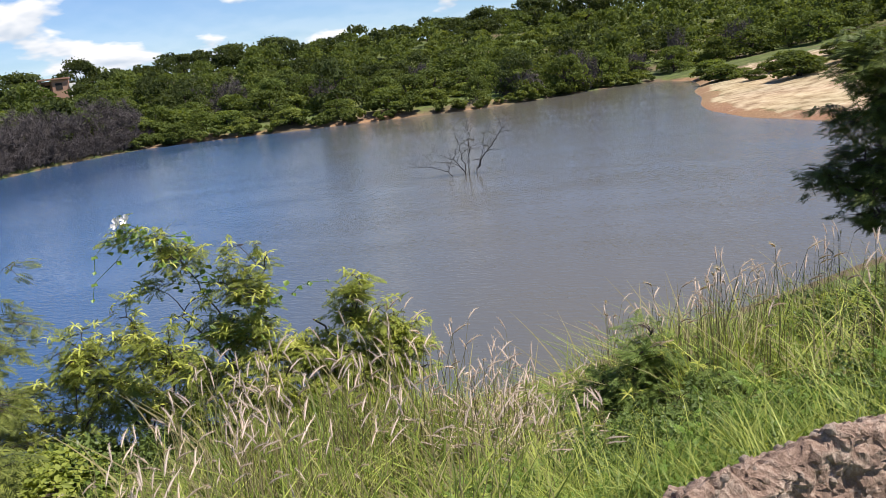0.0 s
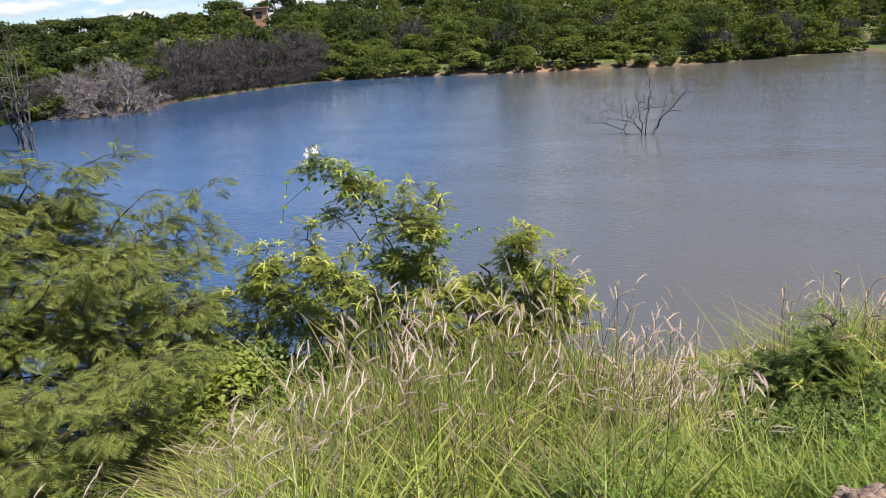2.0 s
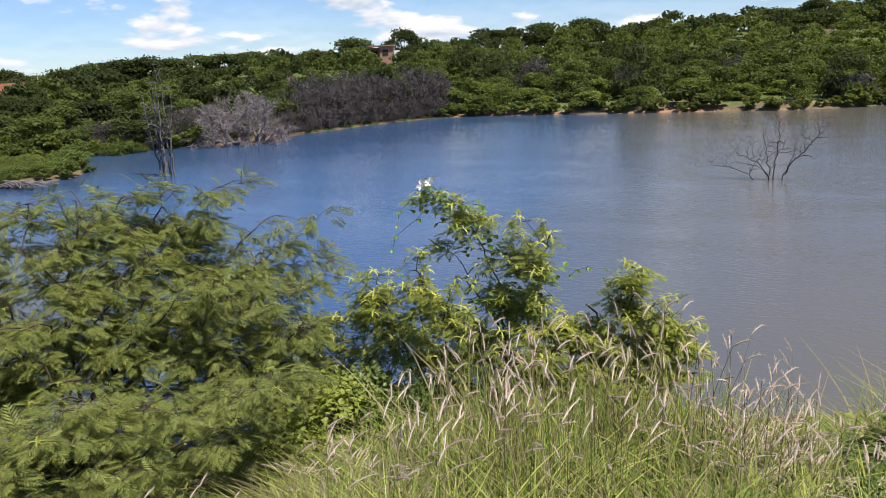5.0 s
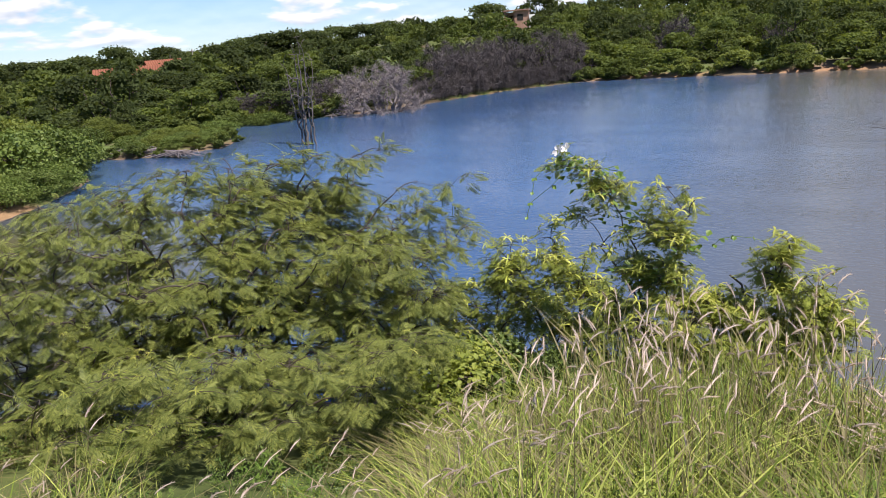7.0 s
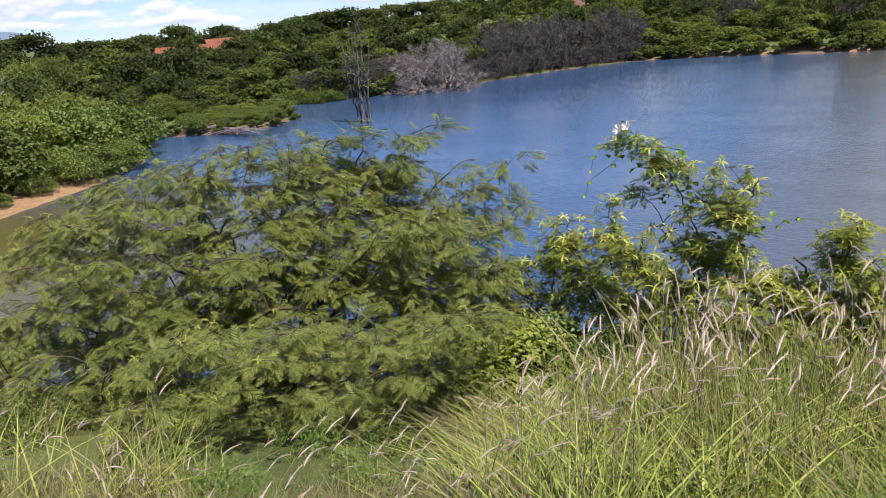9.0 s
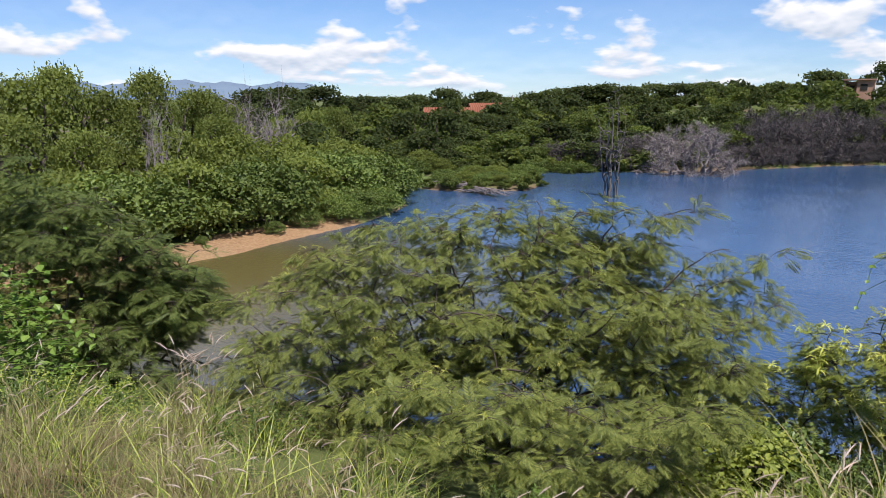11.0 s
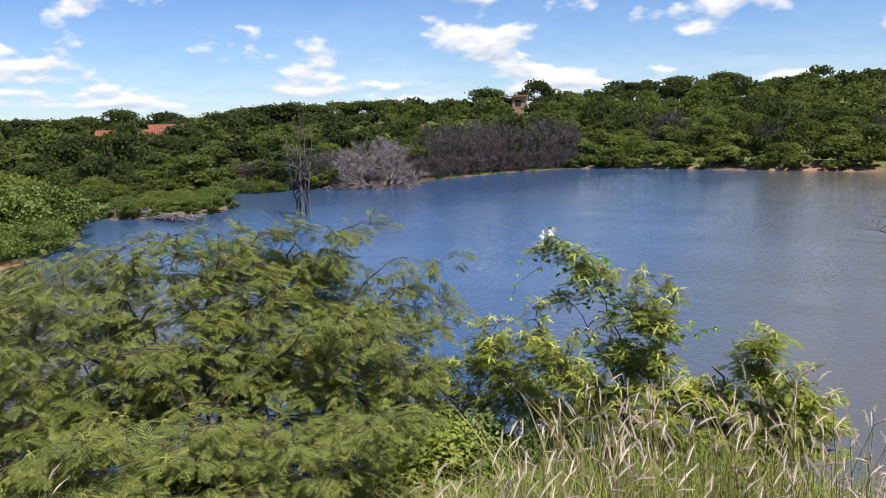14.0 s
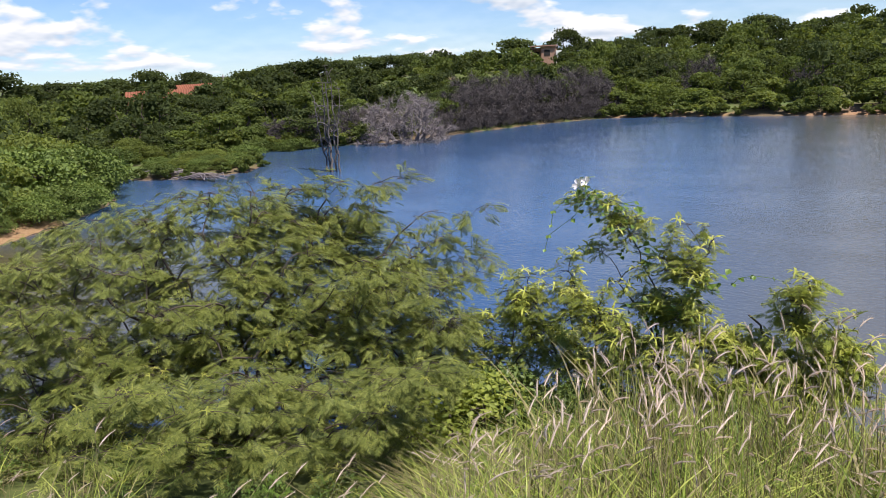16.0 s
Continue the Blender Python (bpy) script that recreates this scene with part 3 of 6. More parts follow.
def dome_points(r, count, centre, radii, low=-0.3, shell=0.55):
    """Random points in the outer part of a lumpy dome."""
    out = []
    while len(out) < count:
        d = unit(r.normal(size=3))
        if d[2] < low:
            continue
        lump = 1 + 0.14 * math.sin(5 * d[0] + 3 * d[1] + centre[0]) + 0.12 * math.sin(6 * d[1] - 4 * d[2] + centre[1])
        out.append(np.asarray(centre) + d * np.asarray(radii) * lump * (shell + (1 - shell) * r.rand() ** 0.6))
    return out


# ---- ground and water ----


def build_ground():
    rings = [0.0]
    r = 0.25
    while r < 4800:
        rings.append(r)
        r += max(0.18, r * 0.028) if r < 170 else r * 0.12
    rings = np.array(rings[1:])
    n_az = 560
    az = np.linspace(0, 2 * math.pi, n_az, endpoint=False)
    R, A = np.meshgrid(rings, az, indexing="ij")
    x, y = R * np.sin(A), R * np.cos(A)
    z = land(x, y)
    d = shore_distance(x, y)
    v = np.stack([x, y, z], -1).reshape(-1, 3)
    v = np.vstack([v, [(0, 0, float(land(0.0, 0.0)))]])
    i, j = np.meshgrid(np.arange(len(rings) - 1), np.arange(n_az), indexing="ij")
    j2 = (j + 1) % n_az
    q = np.stack([i * n_az + j, i * n_az + j2, (i + 1) * n_az + j2, (i + 1) * n_az + j], -1).reshape(-1, 4)[:, ::-1]
    hub = len(v) - 1
    k = np.arange(n_az)
    t = np.stack([np.full(n_az, hub), (k + 1) % n_az, k], -1)[:, ::-1]
    ob = part("ground", (v, [q, t]), M["ground"], soft=True)
    tagged(ob, "earth banks and scrubland with grass, sand and red clay round a pond", "ground", kind="structure")
    azd = np.degrees(np.arctan2(x, y))
    sand = smooth(8.0, 11.0, x) * smooth(31, 37, y) * smooth(78, 68, y) * smooth(15, 6, d + 4 * waves(x, y, 17, 0.35)) * smooth(-2.0, 0.0, d)
    clay = smooth(3.4, 2.2, d + 0.5 * waves(x, y, 19, 1.2)) * smooth(-1.5, 0.2, d) * smooth(-21, -25, x) * smooth(14, 11, y)
    clay = np.maximum(clay, 0.85 * smooth(1.8, 0.9, d) * smooth(-1.0, 0, d) * smooth(40, 55, y) * smooth(-36, -31, x) * smooth(2, -4, x) * np.clip(0.75 + 1.0 * waves(x, y, 11, 0.35), 0, 1))
    clay = np.maximum(clay, 0.4 * smooth(1.0, 0.2, d + 0.5 * waves(x, y, 23, 1.0)) * smooth(-1, 0, d) * smooth(-35, -37, x) * smooth(33, 28, y))
    clay = np.maximum(clay, 0.9 * smooth(1.8, 0.6, d + 0.6 * waves(x, y, 29, 0.8)) * smooth(-1, 0, d) * smooth(8, 10, x) * smooth(30, 36, y) * smooth(80, 70, y))
    sand = np.where(clay > 0.5, sand * 0.3, sand)
    grass = np.clip(0.80 + 0.35 * waves(x, y, 13, 0.4), 0, 1) * smooth(0.0, 0.35, d)
    field = smooth(-49, -46, azd) * smooth(-32, -35, azd) * smooth(80, 88, R) * smooth(132, 126, R)
    grass = np.where(R > 60, np.maximum(grass * 0.85, field), grass)
    spit = smooth(-63, -60, azd) * smooth(-50, -53, azd) * smooth(40, 43, R) * smooth(58, 54, R)
    grass = grass * (1 - 0.35 * spit)
    grass = np.where((R < 30) & (x > -20), 0.9 * smooth(0.3, 1.2, d), grass)
    cover = np.stack([sand, grass, clay, np.ones_like(x)], -1).reshape(-1, 4)
    cover = np.vstack([cover, [(0, 0.9, 0, 1)]]).astype(np.float32)
    at = ob.data.color_attributes.new("cover", "FLOAT_COLOR", "POINT")
    at.data.foreach_set("color", np.clip(cover, 0, 1).ravel())


def build_water():
    n = 60
    xs, ys = np.linspace(-52, 26, n), np.linspace(-8, 82, n)
    X, Y = np.meshgrid(xs, ys, indexing="ij")
    v = np.stack([X, Y, 0 * X], -1).reshape(-1, 3)
    i, j = np.meshgrid(np.arange(n - 1), np.arange(n - 1), indexing="ij")
    q = np.stack([i * n + j, (i + 1) * n + j, (i + 1) * n + j + 1, i * n + j + 1], -1).reshape(-1, 4)
    # keep only the sheet over the pond and just under its banks
    c = v[q].mean(1)
    q = q[shore_distance(c[:, 0], c[:, 1]) < 2.4]
    tagged(part("water", (v, q), M["water"], soft=True), "calm turbid pond water, the reflected blue sky partly painted into its colour", "pond", kind="structure")


build_ground()
build_water()


def build_hills():
    s = Soup()
    az = np.linspace(-112, -69, 90)
    top = 1.25 + 0.12 * np.sin(az * 0.7) + 0.10 * np.sin(az * 1.9 + 1) + 0.05 * np.sin(az * 5.1)
    top = (top + 0.15) * smooth(-68.8, -70.4, az)
    rows = []
    for f, rr in ((0.0, 2400.0), (0.35, 2500.0), (0.8, 2620.0), (1.0, 2750.0), (0.0, 3300.0)):
        h = 5 + (rr * np.tan(np.radians(top))) * f - (8 if f == 0 else 0)
        rows.append(np.stack([rr * np.sin(np.radians(az)), rr * np.cos(np.radians(az)), h], -1))
    v = np.stack(rows)
    n = len(az)
    i, j = np.meshgrid(np.arange(len(rows) - 1), np.arange(n - 1), indexing="ij")
    q = np.stack([i * n + j, i * n + j + 1, (i + 1) * n + j + 1, (i + 1) * n + j], -1).reshape(-1, 4)
    tagged(part("backdrop", (v.reshape(-1, 3), q[:, ::-1]), M["hill"], soft=True), "long flat-topped hills far away, haze blue painted into their colour", "hills", kind="structure")


build_hills()

# ---- scrub on the far shores ----


LEAF = (np.array([(-0.5, 0, 0), (-0.05, -0.30, 0.03), (0.5, 0, -0.08), (-0.05, 0.30, 0.03)], float), np.array([(0, 1, 2, 3)]))


def crown_arrays(seed, width, height, lobes, faces, leaf, flat=0.6, low=0.35, skirt=0.4, wild=0.06):
    """Wood and leaves of a tree or bush whose crown is heaped up from leafy lobes, lit on top and dark below."""
    g = Growth(seed, 0.03 * height, height * 1.5)
    r = g.r
    stems = r.randint(2, 5)
    for k in range(stems):
        a = k * 6.28 / stems + r.uniform(-0.5, 0.5)
        out = width * r.uniform(0.10, 0.26)
        g.stem([(0.06 * math.cos(a), 0.06 * math.sin(a), -0.25), (out * 0.45 * math.cos(a), out * 0.45 * math.sin(a), height * 0.3),
                (out * math.cos(a), out * math.sin(a), height * r.uniform(0.5, 0.68))], 5, 0.02 * height)
    soup = Soup()
    centres = []
    for k in range(lobes):
        a, f = k * 2.4 + r.uniform(-0.5, 0.5), math.sqrt((k + 0.5) / lobes)
        rad = width * 0.37 * f
        under = r.rand() < skirt and f > 0.45
        top = height * (0.80 - (0.80 - low) * f ** 2.4 * r.uniform(0.7, 1.1))
        z = height * r.uniform(0.14, low) if under else top
        centres.append(((rad * math.cos(a), rad * math.sin(a), z), width * r.uniform(0.13, 0.21)))
    for c, size in sorted(centres, key=lambda q: np.linalg.norm(q[0])):
        c = np.array(c)
        g.twig(c, 0.04, 3, 0.25, 4)
        n = int(faces * r.uniform(0.75, 1.25))
        d = r.normal(size=(n, 3))
        d[:, 2] = np.abs(d[:, 2]) * np.where(r.rand(n) < 0.22, -0.7, 1.0)
        d /= np.linalg.norm(d, axis=1)[:, None]
        shell = r.uniform(0.62, 1.04, n) + wild * 3 * (r.rand(n) < 0.08)
        lump = 1 + 0.16 * np.sin(7 * d[:, 0] + 5 * d[:, 1] + seed) * np.cos(6 * d[:, 2] + k)
        o = c + d * np.array((size, size, size * flat)) * (shell * lump)[:, None]
        keep = o[:, 2] > 0.05
        up = d * 0.7 + np.array((0, 0, 0.5)) + r.normal(scale=0.55, size=(n, 3))
        soup.scatter(LEAF, frames_from(r.normal(size=(n, 3)), up)[keep], o[keep], leaf * r.uniform(0.6, 1.35, n)[keep])
    return g.wood.geometry(), soup.geometry()


def scrub(name, arrays, leaf, label, category, group, bark="bark"):
    wood, crown = arrays
    ob = thing(name, (0, 0, 0), label, category, group)
    part("trunk", wood, M[bark], ob)
    part("crown", crown, M[leaf], ob)
    return ob


class Planter:
    """Places copies of prototypes; the first place takes the prototype itself."""

    def __init__(self, protos):
        self.protos, self.used = protos, set()

    def put(self, k, m):
        ob = self.protos[k % len(self.protos)]
        if ob.name in self.used:
            return copy_thing(ob, m)
        self.used.add(ob.name)
        ob.matrix_basis = m
        return ob


HOUSES = [(-32.3, 136.0, 7.0), (-59.3, 107.0, 9.0)]


def free_ground(az, r):
    x, y = r * math.sin(radians(az)), r * math.cos(radians(az))
    d = float(shore_distance(np.array(x), np.array(y)))
    if d < 0.7:
        return False
    if x > 8 and 30 < y < 80 and d < 20:
        return False                       # open sand
    if -47 < az < -34 and 98 < r < 124:
        return False                       # grassy field
    if -46 < az < -40 and 54 < r < 60:
        return False                       # bare grey bush stands here
    if -28 < x < -4 and y > 60 and d < 0.9:
        return False                       # bare clay bank
    if -66 < az < -50 and r < 55:
        return False                       # low spit
    if -40 < az < -28.5 and d < 5:
        return False
    for ha, hr, hw in HOUSES:
        if abs(az - ha) * math.pi / 180 * r < hw * 0.75 and hr - 7 < r < hr + 6:
            return False
    if abs(az + 32.2) < 1.1 and 95 < r < 140:
        return False                       # line of sight kept clear, so the camera sees the small house
    return True


def scatter_places(seed, az0, az1, r0, r1, gap, tries):
    rnd = random.Random(seed)
    cells, out = {}, []
    for _ in range(tries):
        az = rnd.uniform(az0, az1)
        r = math.sqrt(rnd.uniform(r0 * r0, r1 * r1))
        g = gap * (0.8 + 0.5 * (r - r0) / (r1 - r0))
        x, y = r * math.sin(radians(az)), r * math.cos(radians(az))
        key = (int(x // 6), int(y // 6))
        if any(math.hypot(x - a, y - b) < g for i in (-1, 0, 1) for j in (-1, 0, 1) for a, b in cells.get((key[0] + i, key[1] + j), ())):
            continue
        if not free_ground(az, r):
            continue
        cells.setdefault(key, []).append((x, y))
        out.append((az, r))
    return out


SCRUB_KINDS = [
    ("scrub_dark", "dark green thorn-scrub tree on the hillside", 4.6, 3.6),
    ("scrub_mid", "mid green leafy scrub tree on the hillside", 4.4, 3.4),
    ("scrub_dark", "spreading dark green scrub tree on the hillside", 5.6, 3.9),
    ("scrub_mid", "low green bush on the slope above the pond", 3.8, 2.4),
    ("scrub_light", "light green bush among the hillside scrub", 3.6, 2.6),
    ("scrub_mid", "broad green scrub tree on the hillside", 5.2, 3.6),
]
far_arrays = [crown_arrays(100 + k, w, h, 19, 130, 0.30, 0.66, 0.32, 0.62) for k, (_, _, w, h) in enumerate(SCRUB_KINDS)]
far_scrub = Planter([scrub("scrub_tree" if k not in (3, 4) else "scrub_bush", far_arrays[k], kind, label, "tree" if k not in (3, 4) else "bush", "hillside scrub")
                     for k, (kind, label, w, h) in enumerate(SCRUB_KINDS)])
light_arrays = [crown_arrays(150 + k, w, h, 14, 62, 0.40, 0.66, 0.34, 0.55) for k, (_, _, w, h) in enumerate(SCRUB_KINDS)]
thin_arrays = [crown_arrays(150 + k, w, h, 10, 42, 0.52, 0.62, 0.4, 0.35) for k, (_, _, w, h) in enumerate(SCRUB_KINDS)]
fringe_arrays = crown_arrays(170, 4.0, 3.0, 10, 80, 0.5, 0.7, 0.4, 0.5)
rng = random.Random(5)
places = scatter_places(1, -40, 27, 66, 152, 3.3, 9000) + scatter_places(2, -78, -40, 44, 160, 3.4, 9000)
places.sort(key=lambda p: p[1])
loose = {}
for n, (az, r) in enumerate(places):
    k = rng.choice((0, 0, 1, 1, 2, 3, 3, 4, 5, 5)) if r > 74 else rng.choice((1, 3, 3, 4, 5, 0))
    if az > -14 and r > 70:
        k = rng.choice((1, 4, 5, 4, 2, 1, 5))
    if az < -42:
        k = rng.choice((3, 3, 0, 4, 1, 3, 0))
    size = rng.uniform(0.75, 1.2) * (0.85 if r < 72 else 1.0) * (0.72 if az < -42 and r > 112 else 1.0) * (0.8 if -49 < az < -33 and r < 89 else 1.0)
    m = put_at(spot(az, r), rng.uniform(0, 6.28), size * (1.15 if az < -42 else 1.0), size * rng.uniform(0.75, 1.2))
    if n < 210:
        far_scrub.put(k, m)
    else:
        loose.setdefault(SCRUB_KINDS[k][0], []).append((k, m))
# fringe of low growth that hangs over the far waterline
fringe_r = random.Random(8)
for a, b in zip(SHORE, np.roll(SHORE, -1, 0)):
    if not ((a[1] > 31 and a[0] < 13) or a[0] < -34.5) or (a[1] > 36 and a[0] > 9 and a[1] < 70):
        continue
    ln = math.hypot(*(b - a))
    steps = max(1, int(ln / 0.95))
    for i in range(steps):
        p = a + (b - a) * ((i + fringe_r.random()) / steps)
        out = np.array((b[1] - a[1], a[0] - b[0])) / ln * fringe_r.uniform(0.0, 0.8)
        if -39 < p[0] < -33.5 and 36 < p[1] < 63:
            continue
        if -28 < p[0] < -8 and p[1] > 60 and fringe_r.random() < 0.45:
            continue
        k = fringe_r.choice((3, 4, 3))
        s = fringe_r.uniform(0.25, 0.55) * (0.55 if p[0] < -34.5 and p[1] < 31 else 1.0)
        q = p + out
        m = put_at(Vector((q[0], q[1], float(land(q[0], q[1])) - 0.05)), fringe_r.uniform(0, 6.28), s, s * fringe_r.uniform(0.7, 1.1))
        loose.setdefault(SCRUB_KINDS[k][0], []).append((-1, m))
for leaf, items in loose.items():
    soup = Soup()
    for k, m in items:
        v, f = (light_arrays if m.translation.length < 112 else thin_arrays)[k][1] if k >= 0 else fringe_arrays[1]
        a = np.array(m)
        keep = f[0][::1]
        soup.add(v @ a[:3, :3].T + a[:3, 3], keep)
    tagged(part("scrub_wood", soup.geometry(), M[leaf]), "dense green thorn scrub covering the far hillside", "scrub", kind="stuff")

# low bushes behind the spit
low = random.Random(14)
for n in range(60):
    az, r = low.uniform(-67, -42), low.uniform(53, 66)
    if float(shore_distance(np.array(r * math.sin(radians(az))), np.array(r * math.cos(radians(az))))) > 0.8 and not (-45 < az < -40.5 and r < 59):
        far_scrub.put(low.choice((3, 0, 4, 3, 1)), put_at(spot(az, r), n * 1.9, low.uniform(0.45, 0.8), low.uniform(0.35, 0.65)))

# bushes on the upper edge of the sand
for n, (az, r) in enumerate(((13.2, 66), (14.6, 68), (16.0, 66), (17.4, 64), (19.0, 62), (20.6, 60), (22.4, 58), (24.2, 56), (15.2, 60), (18.0, 56), (21.2, 53), (23.6, 50), (12.6, 72), (17.0, 70), (20.0, 68), (23.0, 64), (25.0, 60))):
    s = rng.uniform(0.3, 0.6) if n % 3 else rng.uniform(0.5, 0.9)
    far_scrub.put((3, 4, 3)[n % 3], put_at(spot(az, r), n * 1.9, s, s * 0.7))

# trees that stand out on the skyline: bearing, distance, elevation of the top fitted to the camera's view, width, leaf;
# the foot's hill is the ground's own
sky_arrays = [crown_arrays(200, 6.5, 5.0, 15, 170, 0.36, 0.42, 0.66, 0.0), crown_arrays(201, 7.6, 5.2, 24, 170, 0.40, 0.75, 0.3, 0.4), crown_arrays(203, 7.0, 5.6, 18, 170, 0.38, 0.62, 0.42, 0.25)]
skyline = Planter([scrub("skyline_tree", sky_arrays[k], leaf, label, "tree", "skyline trees") for k, (leaf, label) in enumerate((
    ("scrub_dark", "flat-topped dark tree on the ridge"), ("scrub_dark", "broad dark rounded tree on the ridge"), ("scrub_light", "tall light green tree on the ridge")))])
ridge = [(-24.3, 140, 2.15, 5.5, 0), (-31.0, 146, 2.4, 6.0, 1), (-34.6, 144, 1.65, 8.5, 1), (-48.6, 152, 1.0, 8.0, 0), (-60.4, 158, 0.75, 8.0, 1),
         (-69.5, 120, 0.9, 8.0, 1), (-72.0, 110, 0.8, 7.0, 1), (-74.0, 110, 0.7, 8.0, 1), (-28.5, 142, 1.3, 6.0, 2), (-26.5, 146, 1.2, 6.0, 2),
         (-3.0, 138, 2.6, 6.0, 1), (-5.5, 140, 2.2, 8.0, 1), (0.5, 140, 2.9, 8.0, 1), (4.0, 138, 3.3, 8.0, 1)]
row = random.Random(12)
for k in range(19):                         # unbroken row of dark trees along the western ridge
    az = -36.8 - 1.72 * k
    if abs(az + 60.4) > 1.0:
        ridge.append((az, 152 + row.uniform(-4, 8), np.interp(az, [-67, -62, -55, -50, -44, -36], [0.45, 0.15, 0.45, 0.8, 1.0, 0.85]) + row.uniform(-0.25, 0.2), 8.0, 1))
for k in range(5):                          # lighter trees above the middle of the slope
    ridge.append((-21.0 + 3.0 * k, 142, 2.1 + 0.13 * k, 7.6, (1, 1, 2, 2, 2)[k]))
for az, r, top, w, k in ridge:
    p = spot(az, r)
    tall = (aloft(az, r, top).z - p.z)
    base_h = (5.0, 5.0, 5.5)[k]
    base_w = (5.5, 7.0, 6.5)[k]
    skyline.put(k, put_at(p, az * 3.0, w * 1.2 / base_w, max(tall, 1.5) / (base_h * (1.0, 1.03, 1.08)[k])))

# ---- bare grey thickets on the far shore ----


def thicket_arrays(seed, width, height, tips, twigs, thick=0.012, long=0.16):
    g = Growth(seed, 0.028 * height, height * 1.3)
    r = g.r
    for k in range(7):
        a = k * 0.9 + r.uniform(-0.3, 0.3)
        out = width * r.uniform(0.1, 0.33)
        g.stem([(0.12 * width * math.cos(a), 0.12 * width * math.sin(a), -0.4), (out * 0.8 * math.cos(a), out * 0.8 * math.sin(a), height * 0.35),
                (out * math.cos(a), out * math.sin(a), height * r.uniform(0.55, 0.85))], 4, 0.03 * height)
    pts = dome_points(r, tips, (0, 0, height * 0.2), (width * 0.5, width * 0.5, height * 0.8), -0.15, 0.45)
    for p in sorted(pts, key=lambda q: np.linalg.norm(q)):
        g.twig(p, 0.05, 3, 0.25, 4)
    soup = Soup()
    for a, b, _ in g.ends:
        d = unit(b - a)
        for k in range(twigs):
            o = a + (b - a) * r.uniform(0.0, 1.0)
            e = o + (d * 0.5 + r.normal(scale=0.5, size=3)) * height * long
            side = unit(np.cross(e - o, r.normal(size=3))) * thick
            soup.add([o - side, o + side, e + side * 0.4, e - side * 0.4], [(0, 1, 2, 3)])
    return g.wood.geometry(), soup.geometry()


def thicket(arrays, material, label, group=""):
    ob = thing("bare_bush", (0, 0, 0), label, "bush", group)
    part("trunk", arrays[0], M[material], ob)
    tagged(part("brushwood", arrays[1], M[material], ob), kind="stuff")
    return ob


t_pale, t_brown = thicket_arrays(301, 6.0, 3.6, 220, 60, 0.010, 0.10), thicket_arrays(302, 5.0, 3.6, 150, 44, 0.011, 0.12)
pale = Planter([thicket(t_pale, "twig", "leafless pale grey bush standing in the shallows")])
pale.put(0, put_at(spot(-42.6, 56.4, -0.2), 0.3, 1.2, 1.05))
pale.put(0, put_at(spot(-0.2, 72.0), 1.3, 0.42, 0.55))
pale.put(0, put_at(spot(-45.2, 59.5), 2.3, 0.7, 0.62))
brown = Planter([thicket(t_brown, "brown_twig", "leafless brown thicket on the far shore", "brown thickets")])
stands = [(-28.9, 73.0, 0.9, 0.9), (-46.6, 58.0, 0.9, 0.75), (-48.6, 57.5, 0.9, 0.7), (-51.0, 58.0, 0.8, 0.6), (-53.0, 58.5, 0.7, 0.5),
          (-21.5, 84.0, 1.1, 1.2), (3.2, 74.0, 0.72, 1.15), (4.2, 75.0, 0.55, 0.9), (10.2, 84.0, 0.6, 1.2), (-1.6, 71.5, 0.6, 0.55), (7.5, 82.0, 0.6, 0.7),
          (-15.0, 80.0, 0.7, 0.9), (-8.0, 84.0, 0.7, 0.8), (-24.0, 92.0, 0.8, 0.9), (-5.0, 78.0, 0.5, 0.7), (14.0, 92.0, 0.8, 1.1)]
for k in range(5):                          # two ranks along the north-western shore, and low ones at the water
    stands.append((-38.6 + 2.0 * k, 63.5 + 2.1 * k, 1.1, 1.0 + 0.03 * k))
    stands.append((-37.6 + 2.0 * k, 68.5 + 2.4 * k, 1.2, 1.25))
for k in range(16):
    y = 46.0 + 1.1 * k
    x = np.interp(y, [46.2, 54.5, 62.6], [-37.7, -36.6, -33.0]) - 0.9 - 0.5 * (k % 2)
    stands.append((math.degrees(math.atan2(x, y)), math.hypot(x, y), 0.55, 0.5))
for n, (az, r, w, h) in enumerate(stands):
    brown.put(0, put_at(spot(az, r), n * 1.7, w, h))

# ---- drowned dead trees ----


def dead_tree(place, stems, label, material, seed, girth, twigs, reach=4.2, rising=0.25):
    ob = thing("dead_tree", place, label, "dead tree")
    r = np.random.RandomState(seed)
    for n, pts in enumerate(stems):
        g = Growth(seed + n, girth * (1 if n == 0 else 0.75), reach)
        g.stem(pts, 6, 0.035)
        main = g.at[:g.n].copy()
        top = np.array(pts[-1])
        for k in range(twigs):
            o = main[r.randint(len(main) // 3, len(main))]
            d = unit(np.array(o) - np.array(pts[0])) * 0.8 + r.normal(scale=0.55 - 0.3 * rising, size=3) + np.array((0, 0, rising))
            g.twig(np.asarray(o) + d * r.uniform(0.25, 0.75), 0.02, 4, 0.05)
        part("trunk" if n == 0 else "branch", g.wood.geometry(), M[material], ob, soft=True)
    return ob


